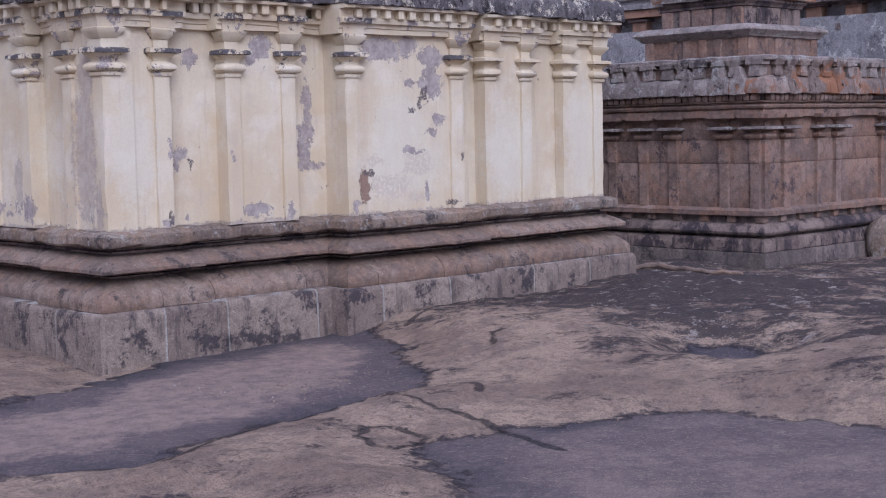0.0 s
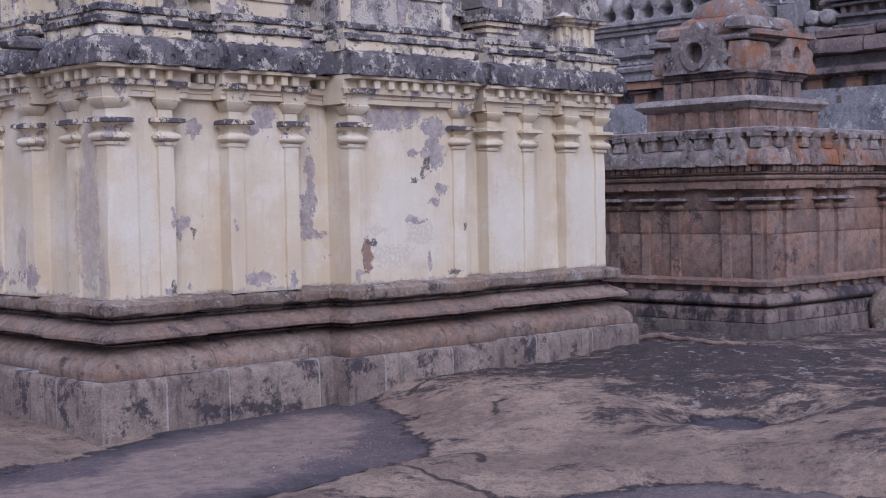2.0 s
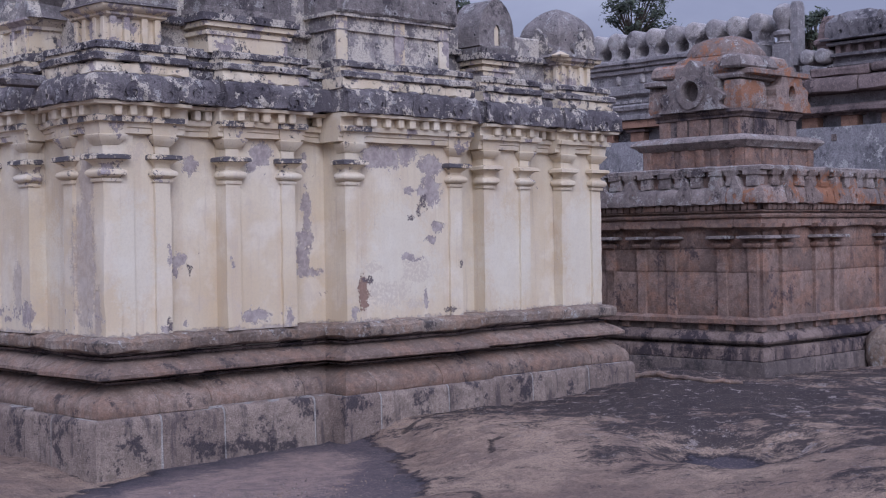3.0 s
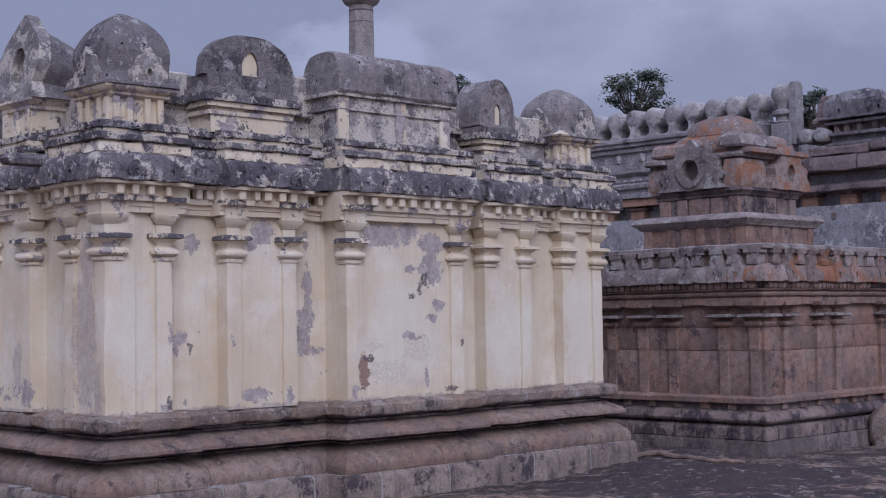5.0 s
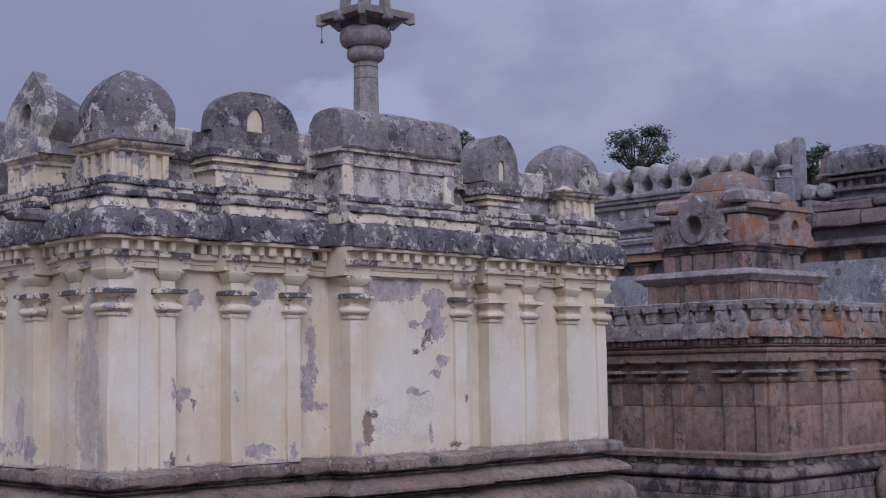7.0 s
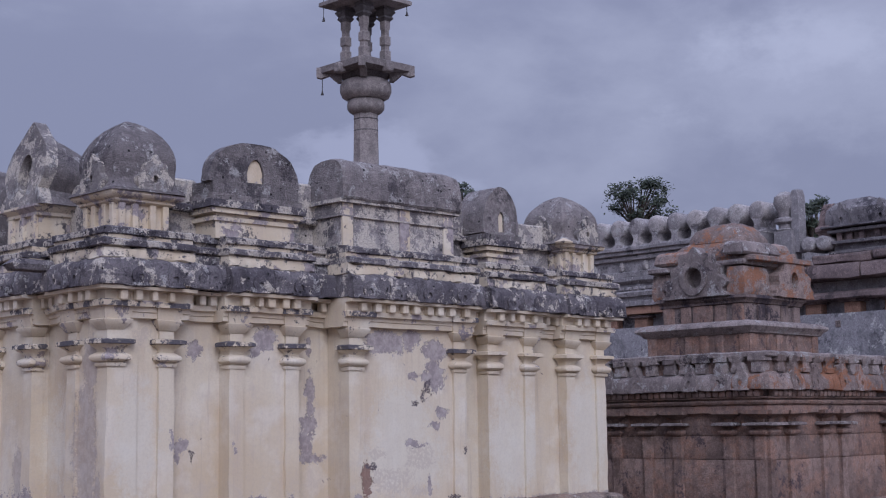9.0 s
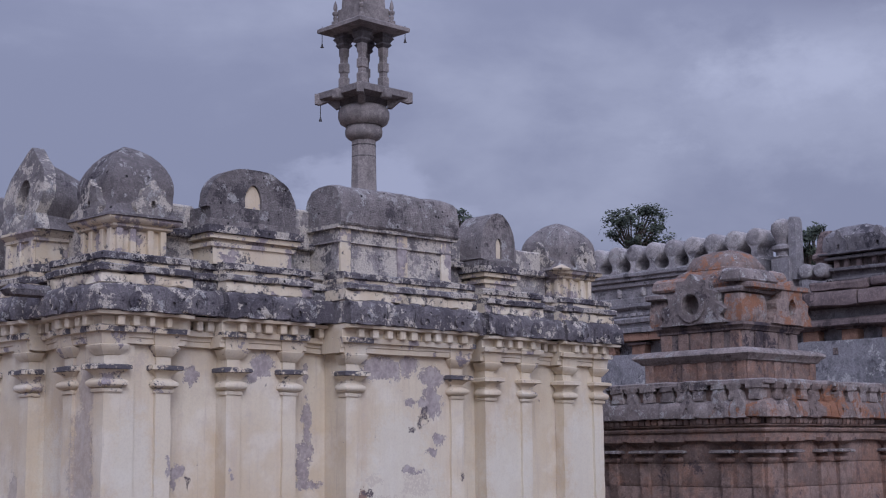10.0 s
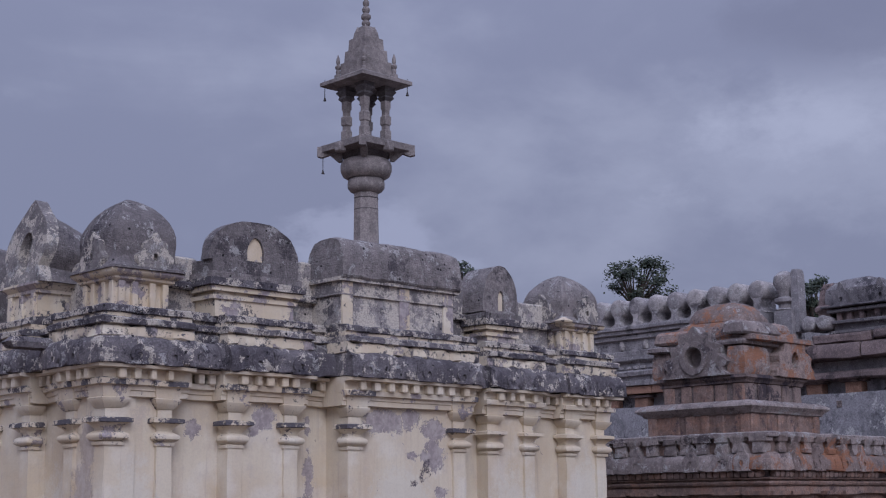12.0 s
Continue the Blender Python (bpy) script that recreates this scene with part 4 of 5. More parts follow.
def shala(side, s0, s1, out, gable_top, spring, base, mats, niche, deep):
    """A gabled pavilion of the parapet: stepped base, round gable with a niche."""
    mid, w = (s0 + s1) / 2, s1 - s0
    bx = block(side, s0 + 0.06, s1 - 0.06, out - 0.5, out)
    e = part("gabled_pavilion", stack([(*bx, 3.60), (*bx, base + 0.13)], 0.006), LIME_STAINED, shrine, "plastered base of a round-gabled pavilion")

    def ledge(grow, z0, z1, mat):
        b = block(side, s0 + 0.04 - grow, s1 - 0.04 + grow, out - 0.45, out + grow)
        part("base_moulding", stack([(*b, z0), (*b, z1)], 0.007), mat, e)

    ledge(0.02, base + 0.06, base + 0.10, LIME_STAINED)
    ledge(0.05, base + 0.13, base + 0.175, LIME_STAINED)
    ledge(0.08, base + 0.18, base + 0.25, CRUST)
    ledge(0.05, base + 0.246, base + 0.31, DOME)
    ledge(0.02, base + 0.305, spring, DOME)
    hgt = gable_top - spring
    out_pts = [(-w / 2 * 1.02, 0.0)] + [(w / 2 * math.cos(math.pi * (1 - k / 20)), 0.06 + (hgt - 0.06) * math.sin(math.pi * k / 20) ** 0.9) for k in range(21)] + [(w / 2, 0.0)]
    hole = [(-niche[0] / 2, 0.02)] + [(niche[0] / 2 * math.cos(math.pi * (1 - k / 12)), niche[1] - niche[0] / 2 + niche[0] / 2 * 1.5 * math.sin(math.pi * k / 12) ** 1.3) for k in range(13)] + [(niche[0] / 2, 0.02)]
    hole += [(niche[0] / 2 - niche[0] * k / 6, 0.02) for k in range(1, 6)]
    x, y = face(side)(mid, out)
    f = (to_south if side == "south" else to_west)(x, y, spring - 0.005)
    part("gable", gable(out_pts, hole, deep, 0.05, f, 0.012), mats, e, smooth=50)
    bm = bmesh.new()
    ends = [[bm.verts.new(f(a * 0.96, c * 0.98 + 0.003, o)) for a, c in hole[:15]] for o in (-0.022, -0.07)]
    for k in range(15):
        bm.faces.new((ends[0][k], ends[0][(k + 1) % 15], ends[1][(k + 1) % 15], ends[1][k]))
    bm.faces.new(ends[0])
    bm.faces.new(ends[1])
    part("niche_back", bm, LIME_AGED, e, "cream plaster in the niche")


def long_shala(s0, s1, out):
    """The long barrel-roofed block over the middle bay."""
    b0 = (s0 + 0.02, s1 - 0.12, -out, 0.42)
    e = part("barrel_pavilion", stack([(*b0, 3.60), (*b0, 3.75), (*b0, 3.92)], 0.008), BLOCK, shrine, "long stained barrel-roofed pavilion on the parapet")
    for g0, z0, z1, m in ((0.025, 3.915, 3.93, BLOCK), (0.012, 3.925, 4.055, BLOCK), (0.05, 4.05, 4.085, BLOCK)):
        part("wall_band", stack([(b0[0] - g0, b0[1] + g0, b0[2] - g0, b0[3] + g0, z) for z in (z0, z1)], 0.006), m, e)
    for x in (s0 + 0.10, (s0 + s1) / 2 + 0.02, s1 - 0.20):
        part("wall_strip", box(x - 0.07, x + 0.07, -out - 0.02, -out + 0.05, 3.61, 4.05, 0.005, 0.006), LIME_STAINED, e)
    bm = bmesh.new()
    rows = []
    prof = [(-0.06, 4.08), (-0.078, 4.10), (-0.08, 4.20), (-0.07, 4.30), (-0.045, 4.385), (-0.01, 4.43), (0.05, 4.455), (0.14, 4.47), (0.25, 4.465), (0.36, 4.44), (0.45, 4.36), (0.49, 4.22), (0.49, 4.08)]
    n = 22
    for k in range(n + 1):
        u = k / n
        end = min(u, 1 - u) * (s1 - s0)
        drop = 0.02 * (1 - min(1, end / 0.12)) ** 2
        row = []
        for d, z in prof:
            zz = 4.08 + (z - 4.08) * 1.09 * (1 - drop * 2.2)
            row.append(bm.verts.new(worn((s0 - 0.01 + u * (s1 - s0 - 0.06), -out + d * 1.0, zz), 0.012)))
        rows.append(row)
    for a, b in zip(rows, rows[1:]):
        for k in range(len(prof)):
            bm.faces.new((a[k], a[(k + 1) % len(prof)], b[(k + 1) % len(prof)], b[k]))
    bm.faces.new(rows[0])
    bm.faces.new(rows[-1])
    part("barrel_roof", bm, DOME, e, smooth=30)
    part("roof_crest", gable(leaf(0.2, 0.38), oval(0.05, 0.06, 0.2), 0.18, 0.03, to_south((s0 + s1) / 2 + 0.02, -out + 0.10, 4.085), 0.012), GABLE, e)


kuta(0.385, 0.35, DOME, 4.63)
kuta(LONG - 0.32, 0.36, DOME, 4.54)
part("eave_peak", stack([(LONG - 0.71, LONG - 0.58, -0.04, 0.09, 3.93), (LONG - 0.72, LONG - 0.57, -0.05, 0.10, 3.95), (LONG - 0.655, LONG - 0.635, 0.015, 0.035, 3.995)], 0.006), LIME_STAINED, shrine)
shala("south", 1.02, 2.03, 0.02, 4.53, 4.13, 3.70, DOME, (0.19, 0.20), 0.14)
shala("south", 4.55, 5.10, 0.02, 4.47, 3.95, 3.62, DOME, (0.09, 0.22), 0.4)
long_shala(2.44, 4.10, 0.13)


def horseshoe_pavilion(y0, y1, top):
    """A narrow horseshoe-gabled pavilion on the west front, its barrel running back."""
    mid, w = (y0 + y1) / 2, y1 - y0
    e = part("horseshoe_pavilion", stack([(-0.02 - d, 0.5, mid - 0.27 - d, mid + 0.27 + d, z) for d, z in ((0, 3.6), (0, 3.84), (0.03, 3.85), (0.03, 3.88), (0.08, 3.92), (0.08, 3.94))], 0.005), LIME_STAINED, shrine, "pale neck of a horseshoe-gabled pavilion")
    for d in (-0.22, 0.0, 0.22):
        part("small_pilaster", box(-0.055, 0.0, mid + d - 0.035, mid + d + 0.035, 3.605, 3.845, 0.003, 0.005), LIME_STAINED, e)
    pts = horseshoe(w, top - 3.945)
    pts = [(a, b + (0.07 * max(0.0, 1 - abs(a) / (0.18 * w)) if b > 0.5 else 0)) for a, b in pts]
    part("horseshoe_gable", gable(pts, oval(0.25, 0.42, 0.30), 0.12, 0.09, to_west(-0.08, mid, 3.94, 0.16), 0.005), GABLE, e, smooth=24)
    bm = bmesh.new()
    rows = []
    for x, k, t in ((0.035, 0.97, 0.96), (0.2, 0.98, 0.88), (0.42, 0.93, 0.74), (0.62, 0.8, 0.58), (0.74, 0.6, 0.42)):
        rows.append([bm.verts.new(worn((x + 0.16 * min(b, 0.62), mid - a * k, 3.94 + min(b, 0.70) * t), 0.012)) for a, b in pts])
    for a, b in zip(rows, rows[1:]):
        for k in range(len(pts)):
            bm.faces.new((a[k], a[(k + 1) % len(pts)], b[(k + 1) % len(pts)], b[k]))
    bm.faces.new(rows[0])
    bm.faces.new(rows[-1])
    part("barrel_roof", bm, DOME, e, smooth=50)


horseshoe_pavilion(1.08, 1.86, 4.70)
part("barrel_pavilion", stack([(-0.13, 0.4, 2.44, 4.02, 3.6), (-0.13, 0.4, 2.44, 4.02, 4.05), (-0.18, 0.42, 2.40, 4.06, 4.07), (-0.18, 0.42, 2.40, 4.06, 4.25), (-0.1, 0.40, 2.44, 4.0, 4.40), (0.05, 0.3, 2.5, 3.9, 4.46)], 0.01, 6, 0.1), DOME, shrine)
# the low wall behind the pavilions
for a, b, zt in ((0.6, 1.1, 4.17), (1.95, 2.5, 4.28), (3.9, 4.62, 4.24), (5.05, 5.95, 4.16)):
    part("parapet_wall", box(a, b, 0.30, 0.52, 3.6, zt, 0.010, 0.02, 3), BLOCK, shrine)
    part("parapet_cornice", box(a, b, 0.22, 0.36, 3.86, 3.93, 0.010, 0.012, 2), CRUST, shrine)
for a, b, zt in ((0.6, 1.2, 4.15), (1.85, 2.5, 4.2)):
    part("parapet_wall", box(0.30, 0.52, a, b, 3.6, zt, 0.010, 0.02, 3), BLOCK, shrine)
part("water_spout", stack([(-0.48, -0.1, 0.72, 0.86, 3.28), (-0.53, -0.1, 0.71, 0.87, 3.325), (-0.47, -0.1, 0.74, 0.84, 3.375)], 0.016), EAVE, shrine, "projecting stone water spout")

# ---- the brown shrine ----
brown = thing("stone_shrine", "unplastered brown granite shrine with a small lichened tower", "shrine")
BX, BY, BE = 8.86, -0.64, 11.15   # walls of its body
WING = 14.5
B_PLAN = [(BX, 3.6), (BX, BY), (WING, BY)]
B_FOOT = [(0.13, -0.3), (0.13, 0.24), (0.12, 0.285), (0.06, 0.29)]
B_SECOND = [(0.075, 0.285), (0.09, 0.30), (0.09, 0.43), (0.06, 0.468), (0.0, 0.475)]
B_BAND = [(0.05, 0.50), (0.10, 0.515), (0.115, 0.545), (0.10, 0.59), (0.06, 0.635), (0.02, 0.66)]
B_LEDGE = [(0.05, 0.745), (0.085, 0.75), (0.09, 0.81), (0.05, 0.835), (0.0, 0.845)]
for piece in cut(B_PLAN, (1.2, 0.85, 1.05)):
    part("foot_stone", course(piece, B_FOOT, 0.010, 0.12), BROWN_DARK, brown)
for piece in cut(B_PLAN, (0.62, 0.9, 0.5, 0.75)):
    part("plinth_stone", course(piece, B_SECOND, 0.008, 0.12), BROWN_LOW, brown)
for piece in cut(B_PLAN, (1.5, 1.1)):
    part("band_stone", course(piece, B_BAND, 0.009, 0.1), BROWN_LOW, brown)
    part("ledge_stone", course(piece, B_LEDGE, 0.008, 0.1), BROWN, brown)
# darker recess stone paints in the shade between the plinth mouldings
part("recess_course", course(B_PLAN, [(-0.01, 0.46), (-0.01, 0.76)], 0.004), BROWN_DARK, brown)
RECESS_BLOCK = settle(box(-0.06, 0.06, -0.03, 0.03, 0, 0.085, 0.004, 0.006))
for k in range(9):
    y = BY + 0.02 + k * 0.42
    for m in (pose(BX + 0.015 + k * 0.42, BY - 0.012, 0.662), pose(BX - 0.012, y, 0.662, 0, 0, 90)):
        ob = new("recess_block", RECESS_BLOCK)
        ob.parent, ob.matrix_basis = brown, m
RECESS_BLOCK.materials.append(BROWN)

# wall stones: tall lower slabs, a joint, and an upper course
for zs, lens in (((0.84, 1.40), (0.55, 0.62, 0.5, 0.7)), ((1.404, 1.70), (0.8, 0.66, 0.9)), ((1.704, 2.02), (1.1, 0.75, 0.9))):
    for piece in cut(B_PLAN, lens, 0.004):
        part("wall_stone", course(piece, [(-0.02, zs[0]), (-0.014, zs[0] + 0.01), (-0.014, zs[1] - 0.01), (-0.02, zs[1])], 0.006, 0.14, 0.3), BROWN, brown)


def brown_pilaster(side, at, half=0.062, octagon=True):
    """A pilaster of the brown shrine: shaft, cushion capital, slab and bracket."""
    def rings(profile):
        rows = []
        for e, z in profile:
            if side == "south":
                rows.append((at - half - e, at + half + e, BY - 0.03 - e, BY + 0.1, z))
            else:
                rows.append((BX - 0.03 - e, BX + 0.1, at - half - e, at + half + e, z))
        return rows
    band = [(0.014 if k % 2 else 0.004, 1.405 + 0.04 * k) for k in range(8)] if octagon else []
    p = part("pilaster", stack(rings([(0.006, 0.84), (0.0, 0.9), (0.0, 1.40), *band, (0.0, 1.70)]), 0.004), BROWN, brown)
    part("capital", stack(rings([(0.006, 1.69), (0.012, 1.705), (0.045, 1.725), (0.055, 1.752), (0.045, 1.775), (0.0, 1.785), (0.0, 1.80), (0.05, 1.825)]), 0.005), BROWN, p)
    part("abacus", stack(rings([(0.10, 1.826), (0.115, 1.835), (0.11, 1.862), (0.06, 1.872)]), 0.006), BROWN_GREY, p)
    part("bracket", stack(rings([(-0.01, 1.868), (0.0, 1.91), (0.05, 1.945), (0.12, 1.975), (0.125, 2.02)]), 0.007), BROWN, p)


for y in (-0.555, -0.09, 0.71, 1.2, 1.73, 2.3):
    brown_pilaster("west", y)
for x in (8.945, 9.38, 10.16, 10.62, 11.8, 12.4, 13.0):
    brown_pilaster("south", x)
B_BEAM = [(0.035, 1.985), (0.06, 1.99), (0.065, 2.075), (0.045, 2.08), (0.045, 2.09), (0.09, 2.098), (0.105, 2.125), (0.09, 2.145), (0.06, 2.15), (0.06, 2.16), (0.12, 2.168), (0.13, 2.185), (0.0, 2.195)]
B_EAVE = [(0.10, 2.275), (0.175, 2.268), (0.195, 2.278), (0.198, 2.33), (0.185, 2.40), (0.15, 2.46), (0.09, 2.495)]
for piece in cut(B_PLAN, (0.95, 1.2, 0.8)):
    part("beam_stone", course(piece, B_BEAM, 0.008, 0.1), BROWN, brown)
# dark soffit course: shade under the eave is put into its colour
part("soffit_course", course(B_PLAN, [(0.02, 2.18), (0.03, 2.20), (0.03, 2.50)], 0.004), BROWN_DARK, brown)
BEAD = settle(stack([(-0.035, 0.035, -0.04, 0.04, 0), (-0.045, 0.045, -0.05, 0.04, 0.04), (-0.03, 0.03, -0.035, 0.04, 0.075)], 0.005, 20))
BEAD.materials.append(BROWN)
for k in range(24):
    ob = new("bead", BEAD)
    ob.parent, ob.matrix_basis = brown, pose(BX + 0.03 + k * 0.103, BY - 0.10, 2.195)
for k in range(24):
    ob = new("bead", BEAD)
    ob.parent, ob.matrix_basis = brown, pose(BX - 0.10, BY + 0.03 + k * 0.103, 2.195, 0, 0, -90)
for i, piece in enumerate(cut(B_PLAN, (1.25, 0.62, 0.9, 1.1, 1.0, 0.66))):
    orange = any(BX + 0.2 < x < BE for x, _ in piece) and any(y < BY + 0.01 for _, y in piece)
    part("eave_stone", course(piece, B_EAVE, 0.016, 0.07, scale=7), BROWN_ORANGE if orange else BROWN_GREY, brown, "lichened eave stone" if orange else "")

BOSS = settle(gable(leaf(0.22, 0.33, 5), oval(0.06, 0.07, 0.10), 0.22, 0.045, lambda a, b, o: (a, -o, b), 0.014))
BOSS_B = settle(gable(leaf(0.22, 0.33, 5), oval(0.06, 0.07, 0.10), 0.22, 0.045, lambda a, b, o: (a, -o, b), 0.014))
BOSS.materials.append(BROWN_GREY)
BOSS_B.materials.append(BROWN_ORANGE)
for y in (-0.41, -0.08, 0.37, 1.25, 1.75):
    ob = new("eave_boss", BOSS)
    ob.parent, ob.matrix_basis = brown, pose(BX - 0.215, y, 2.27, -6, 0, -90)
for x in (9.28, 9.75, 10.42, 10.85, 11.6):
    ob = new("eave_boss", BOSS_B)
    ob.parent, ob.matrix_basis = brown, pose(x, BY - 0.215, 2.27, -6, 0, 0)

# the row of carved blocks over the eave
part("carved_course", course(B_PLAN, [(0.06, 2.48), (0.06, 2.73), (0.0, 2.745)], 0.006), BROWN, brown)
part("carved_course", course(B_PLAN, [(0.10, 2.675), (0.14, 2.685), (0.14, 2.735), (0.10, 2.75)], 0.012, 0.07), BROWN_GREY, brown)


def beast_block(seed):
    """A weathered carved block: a broad foot, a waist and a wider head."""
    r = random.Random(seed)
    w = [r.uniform(0.07, 0.10), r.uniform(0.055, 0.08), r.uniform(0.09, 0.13)]
    return settle(stack([(-w[0], w[0], -0.055, 0.1, 0), (-w[0], w[0], -0.06, 0.1, 0.05), (-w[1], w[1], -0.045, 0.1, 0.075), (-w[1], w[1], -0.045, 0.1, 0.13),
                         (-w[2], w[2], -0.065, 0.1, 0.155 + r.uniform(-0.015, 0.01)), (-w[2], w[2], -0.07, 0.1, 0.205), (-w[2] * 0.8, w[2] * 0.8, -0.04, 0.1, 0.22)], 0.016, 9 + seed))


GREY_BEASTS, ORANGE_BEASTS = [beast_block(k) for k in (1, 2, 3)], [beast_block(k) for k in (4, 5, 6)]
for meshes, mat in ((GREY_BEASTS, BROWN_GREY), (ORANGE_BEASTS, BROWN_ORANGE)):
    for me in meshes:
        me.materials.append(mat)
spread_r = random.Random(21)
for k in range(14):
    ob = new("carved_block", GREY_BEASTS[k * 2 % 3])
    ob.parent, ob.matrix_basis = brown, pose(BX - 0.08, BY + 0.04 + k * 0.27 + spread_r.uniform(-0.03, 0.03), 2.49, 0, spread_r.uniform(-3, 3), -90)
for k in range(19):
    x = BX + 0.2 + k * 0.285 + spread_r.uniform(-0.03, 0.03)
    ob = new("carved_block", ORANGE_BEASTS[k % 3] if x < BE - 0.6 else GREY_BEASTS[k * 2 % 3])
    ob.parent, ob.matrix_basis = brown, pose(x, BY - 0.08, 2.49, 0, spread_r.uniform(-3, 3), 0)
part("body", box(BX + 0.06, WING, BY + 0.25, 3.55, 0.3, 2.72, 0, 0), BROWN_DARK, brown)

# tower: first storey, slab, neck, domed top with horseshoe gables
TX, TY = 10.03, 0.62


def tz(z):
    """Heights in the tower, a little stretched."""
    return 2.70 + (z - 2.70) * 1.085


def square(rings, wear=0.018, corner=0.0, scale=7.0):
    return stack([(TX - h, TX + h, TY - h, TY + h, tz(z)) for h, z in rings], wear, scale, corner)


part("tower_base", square(((0.815, 2.70), (0.815, 3.0))), BROWN, brown)
for d in (-0.74, -0.36, -0.12, 0.12, 0.36, 0.74):
    part("tower_pilaster", box(TX - 0.84, TX - 0.78, TY + d - 0.07, TY + d + 0.07, 2.73, tz(3.0), 0.014, 0.016), BROWN, brown)
    part("tower_pilaster", box(TX + d - 0.07, TX + d + 0.07, TY - 0.84, TY - 0.78, 2.73, tz(3.0), 0.014, 0.016), BROWN, brown)
part("tower_slab", square(((0.82, 2.985), (0.86, 3.0), (0.88, 3.03), (0.92, 3.055), (0.94, 3.075), (0.93, 3.10), (0.86, 3.14), (0.80, 3.155)), 0.012), BROWN_GREY, brown, "projecting weathered slab")
# neck core darker than its pilasters, so the gaps carry painted shade
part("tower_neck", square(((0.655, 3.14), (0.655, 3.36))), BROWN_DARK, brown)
for d in (-0.56, -0.28, 0.0, 0.28, 0.56):
    w = 0.09 if d else 0.16
    part("tower_pilaster", box(TX - 0.68, TX - 0.62, TY + d - w, TY + d + w, tz(3.15), tz(3.37), 0.014, 0.016), BROWN, brown)
    part("tower_pilaster", box(TX + d - w, TX + d + w, TY - 0.68, TY - 0.62, tz(3.15), tz(3.37), 0.014, 0.016), BROWN_LOW, brown)
part("tower_moulding", square(((0.64, 3.35), (0.69, 3.37), (0.69, 3.40), (0.73, 3.43), (0.72, 3.475)), 0.02), BROWN_LOW, brown)
top = part("tower_crown", square(((0.60, 3.46), (0.585, 3.60), (0.58, 3.78), (0.60, 3.86)), 0.012), BROWN_GREY, brown, "square carved crown with orange lichen")
part("crown_eave", square(((0.60, 3.83), (0.67, 3.845), (0.68, 3.87), (0.66, 3.90), (0.58, 3.915)), 0.014), BROWN_GREY, top)
part("crown_shoulder", square(((0.58, 3.90), (0.60, 3.95), (0.58, 4.04), (0.50, 4.13), (0.42, 4.18)), 0.02, 0.10), BROWN_ORANGE, top, smooth=30)
part("crown_cap", square(((0.42, 4.14), (0.45, 4.16), (0.44, 4.22), (0.41, 4.26), (0.36, 4.33), (0.27, 4.395), (0.15, 4.43), (0.04, 4.44)), 0.03, 0.22, 4.0), BROWN_ORANGE, top, "orange lichened cap", smooth=50)
part("horseshoe_gable", gable(leaf(0.98, 0.66, 13), oval(0.27, 0.28, 0.26), 0.32, 0.17, to_west(TX - 0.775, TY + 0.05, tz(3.465)), 0.016), BROWN_GREY, top, "carved horseshoe gable with a round hole", smooth=30)
ring = gable(oval(0.44, 0.45, 0.26, 28), oval(0.29, 0.30, 0.26, 28), 0.03, 0.055, to_west(TX - 0.80, TY + 0.05, tz(3.465)), 0.008)
ring.faces.ensure_lookup_table()
bmesh.ops.delete(ring, geom=[f for f in ring.faces if len(f.verts) > 8], context="FACES_ONLY")
part("gable_ring", ring, BROWN_GREY, top)
part("horseshoe_gable", gable(leaf(0.86, 0.58, 11), oval(0.17, 0.24, 0.23), 0.36, 0.14, to_south(TX + 0.40, TY - 0.77, tz(3.465)), 0.016), BROWN_ORANGE, top, "orange lichened horseshoe gable", smooth=30)


def slab(name, x0, x1, y0, y1, z0, z1, mat, taper=0.02):
    """A weathered crown stone with a slightly smaller top."""
    d = z1 - z0
    return part(name, stack([(x0 + 0.02, x1 - 0.02, y0 + 0.02, y1 - 0.02, z0), (x0, x1, y0, y1, z0 + 0.15 * d), (x0 + taper * 0.3, x1 - taper * 0.3, y0 + taper * 0.3, y1, z0 + 0.75 * d), (x0 + taper, x1 - taper, y0 + taper, y1, z1)], 0.018, 6), mat, top)


slab("corner_block", TX - 0.70, TX - 0.10, TY - 0.70, TY - 0.42, tz(3.47), tz(3.82), BROWN_ORANGE, 0.04)
slab("corner_block", TX - 0.72, TX - 0.3, TY + 0.48, TY + 0.80, tz(3.47), tz(3.80), BROWN_ORANGE, 0.06)
slab("corner_block", TX + 0.55, TX + 0.88, TY - 0.66, TY - 0.2, tz(3.47), tz(3.74), BROWN_GREY, 0.10)
slab("corner_slab", TX - 0.70, TX + 0.16, TY - 0.70, TY - 0.38, tz(3.975), tz(4.135), BROWN_GREY, 0.09)
slab("eave_slab", TX - 0.60, TX + 0.84, TY - 0.80, TY - 0.35, tz(3.88), tz(3.965), BROWN_ORANGE, 0.05)
slab("corner_slab", TX - 0.72, TX - 0.2, TY + 0.10, TY + 0.74, tz(3.90), tz(4.08), BROWN_ORANGE, 0.12)
slab("eave_slab", TX - 0.78, TX - 0.3, TY + 0.5, TY + 0.84, tz(3.80), tz(3.88), BROWN_GREY, 0.05)
part("shoulder_knob", lathe([(0.05, tz(3.96)), (0.19, tz(3.99)), (0.21, tz(4.07)), (0.16, tz(4.15)), (0.03, tz(4.19))], 16, 0.014, (TX + 0.50, TY - 0.40)), BROWN_ORANGE, top)

boulder = part("boulder", lathe([(0.05, -0.1), (0.24, 0.0), (0.28, 0.2), (0.26, 0.42), (0.18, 0.56), (0.05, 0.62)], 18, 0.05, (11.32, -1.0)), LEDGE)
